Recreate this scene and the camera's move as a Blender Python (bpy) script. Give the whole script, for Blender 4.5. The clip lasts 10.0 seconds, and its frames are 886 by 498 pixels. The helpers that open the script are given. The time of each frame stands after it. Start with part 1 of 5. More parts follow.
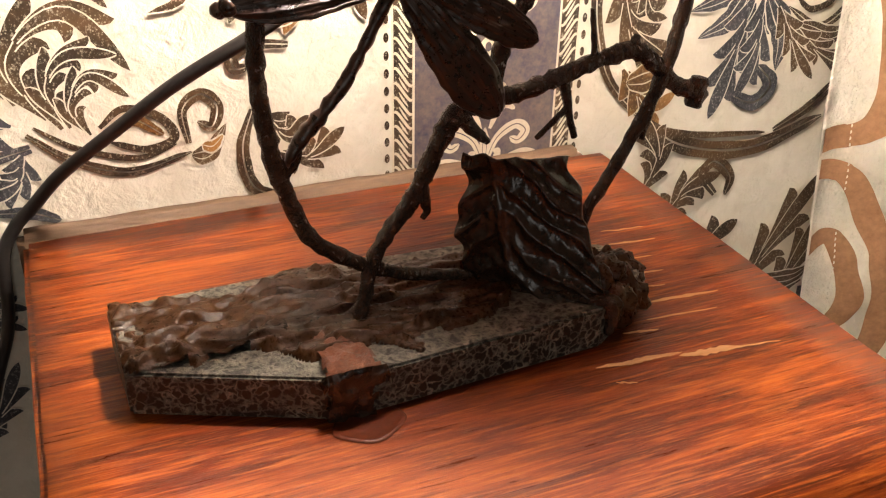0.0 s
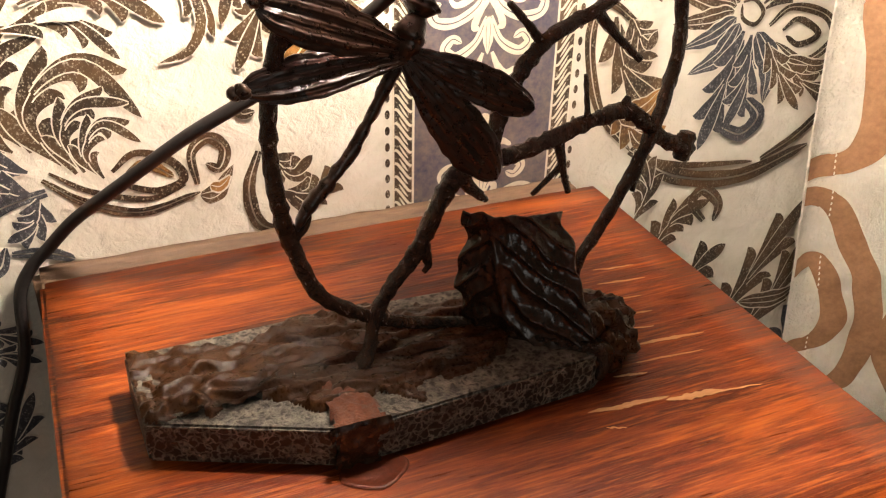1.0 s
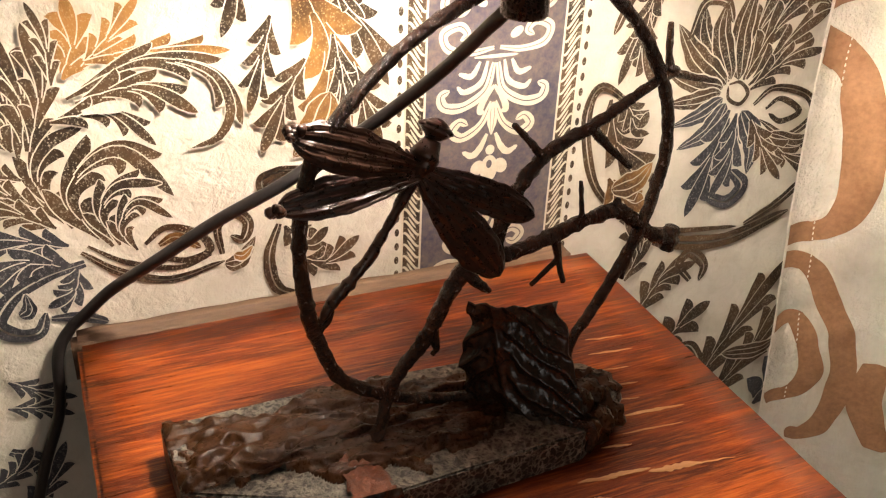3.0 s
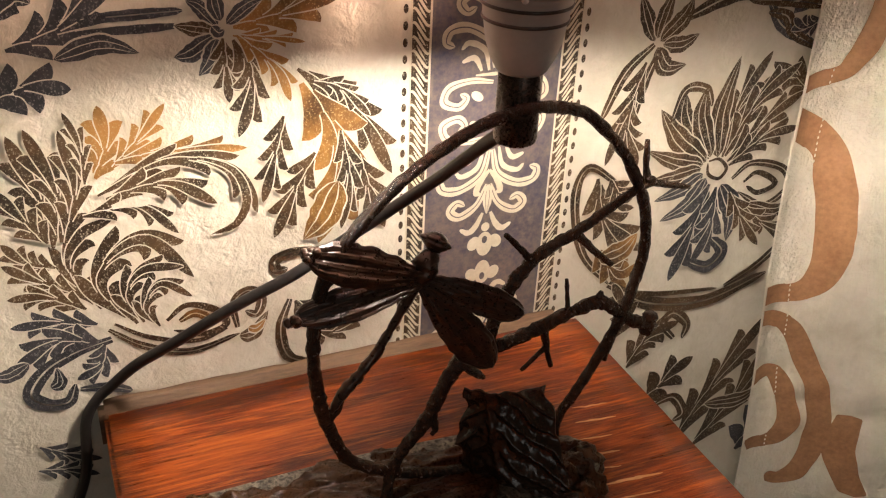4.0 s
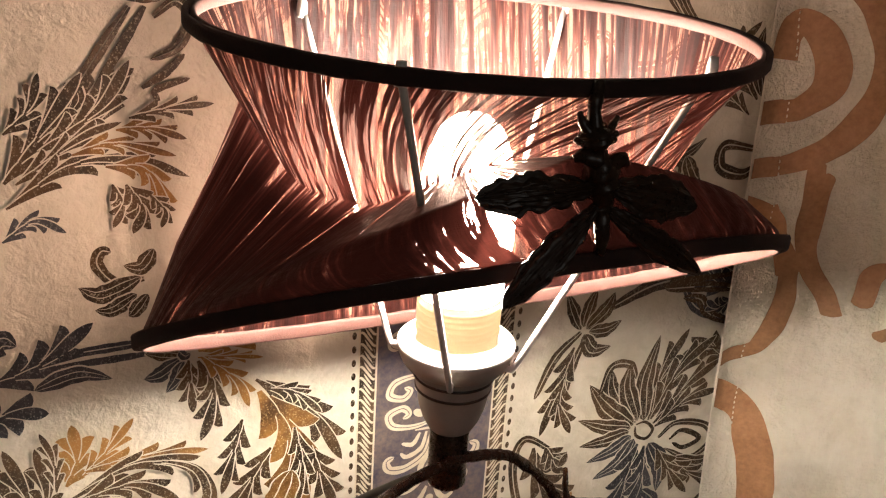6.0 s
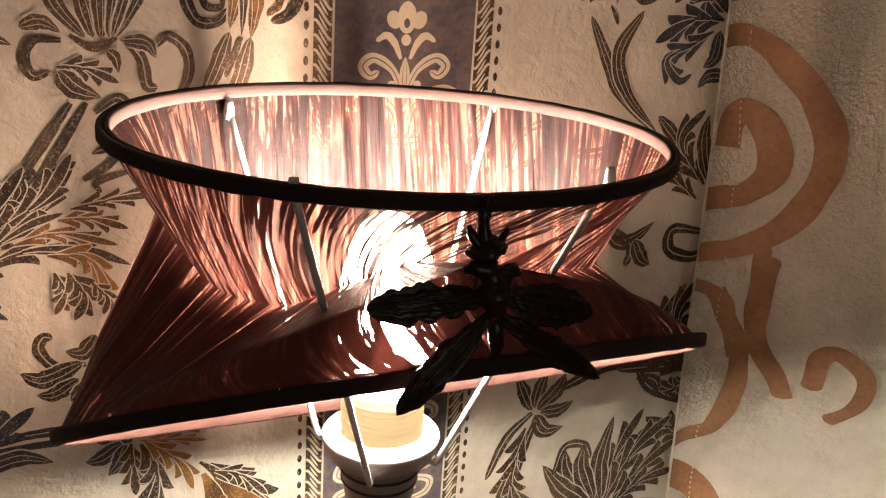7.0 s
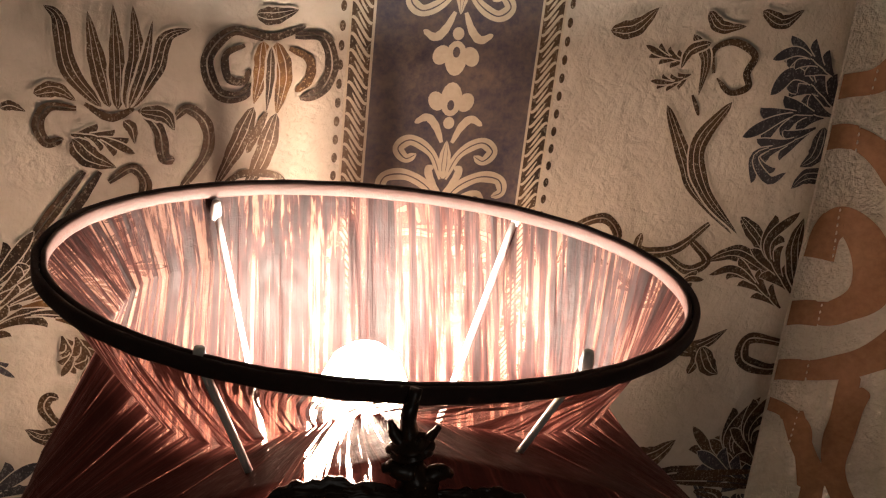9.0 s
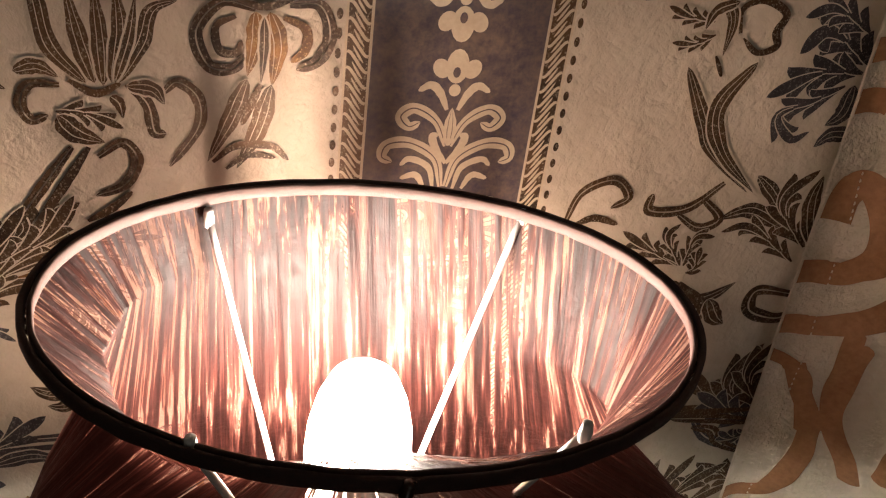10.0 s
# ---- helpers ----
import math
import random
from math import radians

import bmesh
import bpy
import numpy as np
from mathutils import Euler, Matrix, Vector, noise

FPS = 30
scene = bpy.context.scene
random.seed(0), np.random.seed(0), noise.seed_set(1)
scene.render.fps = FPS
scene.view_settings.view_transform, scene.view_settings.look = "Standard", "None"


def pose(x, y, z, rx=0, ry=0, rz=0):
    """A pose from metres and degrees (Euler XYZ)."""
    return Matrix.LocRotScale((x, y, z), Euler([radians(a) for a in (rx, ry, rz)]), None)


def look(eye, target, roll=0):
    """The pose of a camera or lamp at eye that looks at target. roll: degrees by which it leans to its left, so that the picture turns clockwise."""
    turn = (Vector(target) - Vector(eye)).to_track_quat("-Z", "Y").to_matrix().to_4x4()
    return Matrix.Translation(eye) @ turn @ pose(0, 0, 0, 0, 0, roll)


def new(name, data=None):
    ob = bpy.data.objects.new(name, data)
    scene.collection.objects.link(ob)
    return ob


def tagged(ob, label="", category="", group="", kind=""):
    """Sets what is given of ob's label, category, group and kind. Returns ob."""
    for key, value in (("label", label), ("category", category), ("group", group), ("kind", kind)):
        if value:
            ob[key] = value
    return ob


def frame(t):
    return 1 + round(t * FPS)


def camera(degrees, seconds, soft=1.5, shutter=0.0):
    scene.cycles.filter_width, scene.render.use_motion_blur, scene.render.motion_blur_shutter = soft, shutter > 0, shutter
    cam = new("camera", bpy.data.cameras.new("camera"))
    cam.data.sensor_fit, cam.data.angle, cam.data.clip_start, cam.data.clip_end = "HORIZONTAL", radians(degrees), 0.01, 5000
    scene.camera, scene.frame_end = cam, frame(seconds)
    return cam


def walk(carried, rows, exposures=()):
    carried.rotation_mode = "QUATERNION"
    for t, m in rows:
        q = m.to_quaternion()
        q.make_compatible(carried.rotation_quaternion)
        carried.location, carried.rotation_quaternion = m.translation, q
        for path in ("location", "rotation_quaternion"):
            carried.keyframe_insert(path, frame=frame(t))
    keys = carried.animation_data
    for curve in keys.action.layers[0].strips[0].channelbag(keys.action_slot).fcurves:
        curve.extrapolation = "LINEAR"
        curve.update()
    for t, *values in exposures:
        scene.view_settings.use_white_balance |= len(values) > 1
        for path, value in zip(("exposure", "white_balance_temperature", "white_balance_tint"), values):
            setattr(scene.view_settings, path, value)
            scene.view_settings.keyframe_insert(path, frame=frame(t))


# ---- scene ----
cam = camera(49.9, 10.0, soft=1.2)
# seconds, eye in metres, turn in degrees
ROWS = [
    (0.0, -0.1745, -0.0019, 0.7749, 60.84, -1.05, -22.64),
    (0.5, -0.1756, -0.0038, 0.7929, 60.05, -1.08, -22.69),
    (1.0, -0.1784, -0.0039, 0.8018, 59.89, -1.32, -22.95),
    (1.5, -0.1799, -0.0052, 0.8086, 59.84, -1.53, -23.09),
    (2.0, -0.1818, -0.0067, 0.8155, 59.94, -1.63, -23.05),
    (2.5, -0.1846, -0.0087, 0.8275, 59.98, -2.09, -22.78),
    (4.0, -0.1968, -0.0271, 0.8911, 60.33, -2.55, -22.72),
    (4.5, -0.1966, -0.0255, 0.9192, 61.20, -2.65, -22.83),
    (5.0, -0.1967, -0.0247, 0.9444, 63.26, -2.92, -23.24),
    (5.5, -0.1948, -0.0258, 0.9659, 65.30, -3.15, -23.72),
    (6.0, -0.1925, -0.0331, 0.9895, 67.52, -3.50, -24.48),
    (6.2, -0.1926, -0.0377, 0.9986, 68.44, -3.52, -24.86),
    (7.3, -0.1503, -0.0477, 1.0086, 71.22, -4.16, -22.77),
    (7.5, -0.1411, -0.0461, 1.0044, 71.37, -4.24, -21.41),
    (8.0, -0.1227, -0.0338, 1.0021, 71.52, -4.32, -18.26),
    (8.5, -0.1096, -0.0241, 1.0198, 71.28, -5.26, -16.36),
    (9.0, -0.0983, -0.0164, 1.0515, 68.28, -6.06, -12.78),
    (9.5, -0.0925, -0.0012, 1.0789, 63.22, -6.68, -11.49),
    (10.0, -0.0924, 0.0230, 1.1039, 57.06, -6.55, -11.77),
]
EXPOSURES = [(0.0, 1.25), (1.0, 1.10), (2.5, 0.92), (4.0, 0.52), (4.5, 0.12), (6.0, -0.04), (7.5, -0.28), (10.0, -0.52)]
walk(cam, [(t, pose(x, y, z, rx, ry, rz)) for t, x, y, z, rx, ry, rz in ROWS], EXPOSURES)

# ---- light ----
world = bpy.data.worlds.new("world")
scene.world = world
world.use_nodes = True
world.node_tree.nodes["Background"].inputs[0].default_value = (1.0, 0.86, 0.7, 1)
world.node_tree.nodes["Background"].inputs[1].default_value = 0.03
BULB_POWER = 390.0
# soft fill light added behind the camera, in an unseen made-up wall opening
fill_lamp = new("fill_light", bpy.data.lights.new("fill_light", "AREA"))
fill_lamp.data.shape, fill_lamp.data.size, fill_lamp.data.size_y = "RECTANGLE", 1.2, 1.3
fill_lamp.data.energy, fill_lamp.data.color = 5.0, (1.0, 0.95, 0.88)
fill_lamp.matrix_world = look((-0.3, -3.19, 1.45), (-0.3, 0, 1.45))


# ---- materials ----
def nodes_of(name):
    m = bpy.data.materials.new(name)
    m.use_nodes = True
    nt = m.node_tree
    return m, nt, nt.nodes["Principled BSDF"], nt.nodes["Material Output"]


def add(nt, kind, **props):
    n = nt.nodes.new(kind)
    for k, v in props.items():
        if k in n.inputs:
            n.inputs[k].default_value = v
    return n


def coords(nt, scale=(1, 1, 1), rot=(0, 0, 0), uv=False):
    tc = nt.nodes.new("ShaderNodeTexCoord")
    mp = nt.nodes.new("ShaderNodeMapping")
    mp.inputs["Scale"].default_value = scale
    mp.inputs["Rotation"].default_value = rot
    nt.links.new(tc.outputs["UV" if uv else "Object"], mp.inputs["Vector"])
    return mp.outputs["Vector"]


def noise_tex(nt, vec, scale, detail=6.0, rough=0.6, dist=0.0):
    n = nt.nodes.new("ShaderNodeTexNoise")
    n.inputs["Scale"].default_value = scale
    n.inputs["Detail"].default_value = detail
    n.inputs["Roughness"].default_value = rough
    n.inputs["Distortion"].default_value = dist
    nt.links.new(vec, n.inputs["Vector"])
    return n.outputs["Fac"]


def ramp(nt, fac, stops):
    r = nt.nodes.new("ShaderNodeValToRGB")
    els = r.color_ramp.elements
    while len(els) < len(stops):
        els.new(0.5)
    for e, (p, c) in zip(els, stops):
        e.position = p
        e.color = (*c, 1) if len(c) == 3 else c
    nt.links.new(fac, r.inputs["Fac"])
    return r.outputs["Color"]


def grey(nt, fac, a, b, lo=0.0, hi=1.0):
    m = nt.nodes.new("ShaderNodeMapRange")
    m.inputs["From Min"].default_value, m.inputs["From Max"].default_value = a, b
    m.inputs["To Min"].default_value, m.inputs["To Max"].default_value = lo, hi
    nt.links.new(fac, m.inputs["Value"])
    return m.outputs["Result"]


def mixc(nt, fac, a, b, mode="MIX"):
    m = nt.nodes.new("ShaderNodeMix")
    m.data_type, m.blend_type = "RGBA", mode
    for sock, v in ((m.inputs[0], fac), (m.inputs[6], a), (m.inputs[7], b)):
        if isinstance(v, (int, float)):
            sock.default_value = v
        elif isinstance(v, tuple):
            sock.default_value = (*v, 1)
        else:
            nt.links.new(v, sock)
    return m.outputs[2]


def bump(nt, bsdf, height, strength, distance):
    b = nt.nodes.new("ShaderNodeBump")
    b.inputs["Strength"].default_value = strength
    b.inputs["Distance"].default_value = distance
    nt.links.new(height, b.inputs["Height"])
    nt.links.new(b.outputs["Normal"], bsdf.inputs["Normal"])


def mottled(name, dark, light, scale, rough=(0.4, 0.6), relief=0.3, depth=0.0006, metal=0.0, stretch=(1, 1, 1), detail=8.0):
    """A surface mottled at two scales, with fine relief."""
    m, nt, bsdf, _ = nodes_of(name)
    v = coords(nt, stretch)
    big, fine = noise_tex(nt, v, scale), noise_tex(nt, v, scale * 7, detail)
    base = ramp(nt, big, [(0.3, dark), (0.7, light)])
    col = mixc(nt, 0.55, base, ramp(nt, fine, [(0.3, dark), (0.7, light)]))
    nt.links.new(col, bsdf.inputs["Base Color"])
    nt.links.new(grey(nt, fine, 0.3, 0.7, *rough), bsdf.inputs["Roughness"])
    bsdf.inputs["Metallic"].default_value = metal
    bump(nt, bsdf, fine, relief, depth)
    return m


def wood_varnished():
    m, nt, bsdf, _ = nodes_of("red_varnished_wood")
    turn = (0, 0, radians(-3))
    broad = noise_tex(nt, coords(nt, (1.0, 6.0, 6.0), turn), 10, 5, 0.6, 0.8)
    grain = noise_tex(nt, coords(nt, (1.0, 17.0, 17.0), turn), 36, 8, 0.7, 0.5)
    fibre = noise_tex(nt, coords(nt, (1.0, 26.0, 26.0), turn), 70, 5, 0.7, 0.2)
    blot = noise_tex(nt, coords(nt), 11, 4, 0.5)
    base = ramp(nt, broad, [(0.32, (0.048, 0.0065, 0.0022)), (0.5, (0.16, 0.023, 0.0042)), (0.66, (0.38, 0.080, 0.011))])
    base = mixc(nt, grey(nt, grain, 0.50, 0.68, 0.0, 0.8), base, (0.54, 0.150, 0.024))
    base = mixc(nt, grey(nt, grain, 0.47, 0.30, 0.0, 0.85), base, (0.05, 0.009, 0.0035))
    base = mixc(nt, grey(nt, fibre, 0.56, 0.68, 0.0, 0.45), base, (0.54, 0.175, 0.035))
    base = mixc(nt, grey(nt, fibre, 0.42, 0.30, 0.0, 0.6), base, (0.06, 0.011, 0.004))
    base = mixc(nt, grey(nt, blot, 0.50, 0.75, 0.0, 0.45), base, (0.10, 0.018, 0.006))
    nt.links.new(base, bsdf.inputs["Base Color"])
    nt.links.new(grey(nt, grain, 0.3, 0.7, 0.24, 0.46), bsdf.inputs["Roughness"])
    bsdf.inputs["Coat Weight"].default_value = 0.08
    bsdf.inputs["Coat Roughness"].default_value = 0.3
    bsdf.inputs["Specular IOR Level"].default_value = 0.3
    bump(nt, bsdf, mixc(nt, 0.5, grain, fibre), 0.45, 0.0008)
    return m


def crackle_stone():
    """Dark stone with a pale web of veins."""
    m, nt, bsdf, _ = nodes_of("crackled_stone")
    v = coords(nt)
    warp = nt.nodes.new("ShaderNodeTexNoise")
    warp.inputs["Scale"].default_value = 330
    warp.inputs["Detail"].default_value = 4
    nt.links.new(v, warp.inputs["Vector"])
    vec = mixc(nt, 0.0055, v, warp.outputs["Color"])
    vor = nt.nodes.new("ShaderNodeTexVoronoi")
    vor.feature = "DISTANCE_TO_EDGE"
    vor.inputs["Scale"].default_value = 350
    nt.links.new(vec, vor.inputs["Vector"])
    patch = noise_tex(nt, v, 210, 7, 0.75)
    sep = nt.nodes.new("ShaderNodeSeparateXYZ")
    nt.links.new(v, sep.inputs[0])
    # worn is only the top face's mask: fuller, paler web than the sides
    worn = grey(nt, sep.outputs["Z"], 0.6138, 0.6148)
    web = mixc(nt, worn, grey(nt, vor.outputs["Distance"], 0.03, 0.15, 1.0, 0.0), grey(nt, vor.outputs["Distance"], 0.08, 0.30, 0.82, 0.06))
    mul = nt.nodes.new("ShaderNodeMath")
    mul.operation = "MULTIPLY"
    nt.links.new(web, mul.inputs[0])
    nt.links.new(grey(nt, patch, 0.36, 0.66), mul.inputs[1])
    col = mixc(nt, mul.outputs[0], ramp(nt, patch, [(0.3, (0.008, 0.007, 0.006)), (0.7, (0.026, 0.022, 0.018))]), (0.35, 0.325, 0.26))
    nt.links.new(col, bsdf.inputs["Base Color"])
    bsdf.inputs["Roughness"].default_value = 0.38
    bump(nt, bsdf, mul.outputs[0], 0.8, 0.0007)
    return m


def paper():
    """Cream wallpaper with a soft plaster-like emboss."""
    m, nt, bsdf, _ = nodes_of("embossed_cream_wallpaper")
    v = coords(nt)
    a, b = noise_tex(nt, v, 9, 4), noise_tex(nt, v, 85, 6, 0.6, 0.5)
    col = ramp(nt, a, [(0.3, (0.64, 0.58, 0.48)), (0.7, (0.76, 0.71, 0.61))])
    nt.links.new(mixc(nt, grey(nt, b, 0.35, 0.65, 0, 0.35), col, (0.52, 0.46, 0.35)), bsdf.inputs["Base Color"])
    bsdf.inputs["Roughness"].default_value = 0.55
    fine = noise_tex(nt, v, 260, 5, 0.65)
    bump(nt, bsdf, mixc(nt, 0.35, b, fine), 1.0, 0.0025)
    return m


def ink(name, dark, light, line=(0.52, 0.47, 0.36), glint=0.25):
    """Printed wallpaper ink, streaked with fine pale hatching and metal specks."""
    m, nt, bsdf, _ = nodes_of(name)
    v = coords(nt)
    blot, grain = noise_tex(nt, v, 38, 4), noise_tex(nt, coords(nt, (1, 1, 0.7), (0, 0.5, 0)), 900, 4, 0.7)
    col = ramp(nt, blot, [(0.38, dark), (0.62, light)])
    col = mixc(nt, grey(nt, grain, 0.55, 0.66, 0, 0.5), col, line)
    dots = nt.nodes.new("ShaderNodeTexVoronoi")
    dots.inputs["Scale"].default_value = 760
    nt.links.new(v, dots.inputs["Vector"])
    lit = nt.nodes.new("ShaderNodeMath")
    lit.operation = "MULTIPLY"
    nt.links.new(grey(nt, dots.outputs["Distance"], 0.30, 0.18), lit.inputs[0])
    nt.links.new(grey(nt, noise_tex(nt, v, 130, 3), 0.42, 0.62, 0.0, 0.8), lit.inputs[1])
    col = mixc(nt, lit.outputs[0], col, line)
    nt.links.new(col, bsdf.inputs["Base Color"])
    nt.links.new(grey(nt, grain, 0.35, 0.7, 0.5, 0.28), bsdf.inputs["Roughness"])
    bsdf.inputs["Metallic"].default_value = glint
    bump(nt, bsdf, grain, 0.5, 0.0005)
    return m


def thread_fabric():
    """Wound maroon thread: strands run from ring to ring, sheer between them."""
    m, nt, bsdf, out = nodes_of("maroon_thread_fabric")
    strand = noise_tex(nt, coords(nt, (1.0, 0.010, 1.0), uv=True), 235, 3, 0.62)
    tuft = noise_tex(nt, coords(nt, (1.0, 0.03, 1.0), uv=True), 64, 4, 0.6)
    lump = noise_tex(nt, coords(nt, (1.0, 0.25, 1.0), uv=True), 120, 5, 0.7)
    both = nt.nodes.new("ShaderNodeMath")
    both.operation = "MULTIPLY_ADD"
    both.inputs[1].default_value = 0.4
    nt.links.new(tuft, both.inputs[0])
    nt.links.new(grey(nt, strand, 0.0, 1.0, -0.05, 0.65), both.inputs[2])
    mix = both.outputs[0]
    thick = nt.nodes.new("ShaderNodeAttribute")
    thick.attribute_name = "thread_lay"
    # strand colour shifts darker where thread_lay runs past 1.15
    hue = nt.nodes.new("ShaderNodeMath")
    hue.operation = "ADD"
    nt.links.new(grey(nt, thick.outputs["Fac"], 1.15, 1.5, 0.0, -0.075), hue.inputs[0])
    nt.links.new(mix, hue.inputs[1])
    # pale end stops put the silk's bright highlights into the thread colour
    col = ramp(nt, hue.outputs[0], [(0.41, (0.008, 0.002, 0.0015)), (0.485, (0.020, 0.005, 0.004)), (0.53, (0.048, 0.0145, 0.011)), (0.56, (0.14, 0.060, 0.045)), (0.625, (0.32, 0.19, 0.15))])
    nt.links.new(col, bsdf.inputs["Base Color"])
    nt.links.new(grey(nt, lump, 0.3, 0.7, 0.4, 0.65), bsdf.inputs["Roughness"])
    bsdf.inputs["Specular IOR Level"].default_value = 0.12
    bump(nt, bsdf, mixc(nt, 0.4, strand, lump), 0.9, 0.0010)
    tl = nt.nodes.new("ShaderNodeBsdfTranslucent")
    nt.links.new(mixc(nt, 0.3, col, (0.05, 0.012, 0.009)), tl.inputs["Color"])
    tr = nt.nodes.new("ShaderNodeBsdfTransparent")
    tr.inputs["Color"].default_value = (1.0, 0.78, 0.68, 1)
    m1 = nt.nodes.new("ShaderNodeMixShader")
    sheer = nt.nodes.new("ShaderNodeMath")
    sheer.operation = "MULTIPLY"
    nt.links.new(grey(nt, thick.outputs["Fac"], 0.93, 0.99, 0.40, 0.13), sheer.inputs[0])
    nt.links.new(grey(nt, thick.outputs["Fac"], 1.2, 1.45, 1.0, 0.2), sheer.inputs[1])
    nt.links.new(sheer.outputs[0], m1.inputs[0])
    nt.links.new(bsdf.outputs[0], m1.inputs[1])
    nt.links.new(tl.outputs[0], m1.inputs[2])
    less = nt.nodes.new("ShaderNodeMath")
    less.operation = "MULTIPLY_ADD"
    less.inputs[1].default_value = -0.19
    nt.links.new(thick.outputs["Fac"], less.inputs[0])
    nt.links.new(mix, less.inputs[2])
    gap = nt.nodes.new("ShaderNodeMath")
    gap.operation = "MULTIPLY"
    gap.inputs[1].default_value = 0.6
    nt.links.new(grey(nt, less.outputs[0], 0.318, 0.372), gap.inputs[0])
    m2 = nt.nodes.new("ShaderNodeMixShader")
    nt.links.new(gap.outputs[0], m2.inputs[0])
    nt.links.new(m1.outputs[0], m2.inputs[1])
    nt.links.new(tr.outputs[0], m2.inputs[2])
    nt.links.new(m2.outputs[0], out.inputs["Surface"])
    return m


def curtain_cloth():
    m, nt, bsdf, out = nodes_of("cream_curtain_cloth")
    v = coords(nt)
    a, b = noise_tex(nt, v, 32, 7, 0.68, 0.3), noise_tex(nt, coords(nt, (1, 1, 0.15)), 300, 4)
    col = ramp(nt, a, [(0.3, (0.70, 0.63, 0.50)), (0.5, (0.82, 0.76, 0.64)), (0.7, (0.88, 0.83, 0.72))])
    nt.links.new(mixc(nt, 0.12, col, ramp(nt, b, [(0.3, (0.36, 0.27, 0.17)), (0.7, (0.7, 0.6, 0.45))])), bsdf.inputs["Base Color"])
    bsdf.inputs["Roughness"].default_value = 0.45
    crease = noise_tex(nt, coords(nt, (1, 1, 0.7)), 75, 6, 0.72, 0.4)
    weave = noise_tex(nt, coords(nt), 330, 4, 0.7)
    bump(nt, bsdf, mixc(nt, 0.35, mixc(nt, 0.6, a, crease), weave), 1.0, 0.013)
    return m


def glow(name, colour, strength, board=False):
    m, nt, bsdf, _ = nodes_of(name)
    bsdf.inputs["Base Color"].default_value = (0.8, 0.75, 0.65, 1)
    bsdf.inputs["Emission Color"].default_value = (*colour, 1)
    bsdf.inputs["Emission Strength"].default_value = strength
    if board:
        # board weights emission to the dome's foot, so more light falls below
        sep = nt.nodes.new("ShaderNodeSeparateXYZ")
        tc = nt.nodes.new("ShaderNodeTexCoord")
        nt.links.new(tc.outputs["Object"], sep.inputs[0])
        nt.links.new(grey(nt, sep.outputs["Z"], 0.843, 0.905, strength * 1.5, strength * 0.6), bsdf.inputs["Emission Strength"])
    return m


WOOD = wood_varnished()
BARE = mottled("bare_worn_wood", (0.07, 0.036, 0.02), (0.23, 0.135, 0.075), 40, (0.6, 0.8), 0.5, 0.001, 0, (0.3, 2, 2))
SCRATCH = mottled("pale_bare_scratch", (0.50, 0.22, 0.08), (0.72, 0.42, 0.2), 60, (0.5, 0.7), 0.4, 0.0004, 0, (0.4, 3, 1))
KNOT = mottled("dark_wood_knot", (0.045, 0.009, 0.003), (0.15, 0.030, 0.009), 90, (0.3, 0.45), 0.3)
KNOT.node_tree.nodes["Principled BSDF"].inputs["Specular IOR Level"].default_value = 0.25
STONE = crackle_stone()
RESIN = mottled("brown_patinated_resin", (0.008, 0.0028, 0.0010), (0.066, 0.025, 0.007), 110, (0.2, 0.42), 0.5, 0.0006)
RESIN.node_tree.nodes["Principled BSDF"].inputs["Specular IOR Level"].default_value = 0.2
COPPER = mottled("reddish_copper_patina", (0.03, 0.010, 0.005), (0.20, 0.062, 0.026), 130, (0.3, 0.5), 0.9, 0.0008, 0.3)
BARK = mottled("dark_lacquered_bark", (0.009, 0.0042, 0.0024), (0.050, 0.022, 0.010), 70, (0.12, 0.3), 1.0, 0.0026, 0, (1, 1, 0.7))
WING = mottled("dark_lacquered_wing", (0.010, 0.0055, 0.0035), (0.048, 0.021, 0.012), 75, (0.24, 0.36), 0.16, 0.0006)
LEAF = mottled("black_glossy_leaf", (0.010, 0.006, 0.0045), (0.045, 0.022, 0.013), 80, (0.12, 0.26), 0.3, 0.0007)
PAPER = paper()
INK_BROWN = ink("brown_grey_print", (0.034, 0.021, 0.012), (0.115, 0.066, 0.030))
INK_GREY = ink("blue_grey_print", (0.035, 0.036, 0.042), (0.075, 0.073, 0.08), (0.36, 0.35, 0.33))
INK_OCHRE = ink("ochre_gold_print", (0.085, 0.042, 0.016), (0.40, 0.20, 0.055), (0.62, 0.46, 0.24))
BAND = mottled("mottled_slate_blue_band", (0.035, 0.042, 0.085), (0.22, 0.165, 0.13), 55, (0.4, 0.55), 0.3, 0.0004)
CREAM_PRINT = mottled("cream_print", (0.60, 0.52, 0.38), (0.74, 0.68, 0.54), 80, (0.4, 0.55), 0.3, 0.0004)
FABRIC = thread_fabric()
RIM = mottled("dark_velvet_trim", (0.02, 0.008, 0.007), (0.05, 0.02, 0.016), 200, (0.7, 0.9), 0.4)
PINK_TRIM = mottled("pink_inner_binding", (0.048, 0.018, 0.013), (0.078, 0.031, 0.024), 150, (0.6, 0.8), 0.3)
WHITE_PLASTIC = mottled("white_plastic", (0.40, 0.385, 0.35), (0.47, 0.455, 0.42), 60, (0.35, 0.45), 0.05)
WHITE_WIRE = mottled("white_painted_wire", (0.68, 0.66, 0.62), (0.78, 0.76, 0.72), 90, (0.3, 0.4), 0.05)
BLACK_WIRE = mottled("black_painted_wire", (0.02, 0.015, 0.012), (0.05, 0.04, 0.03), 90, (0.3, 0.4), 0.05)
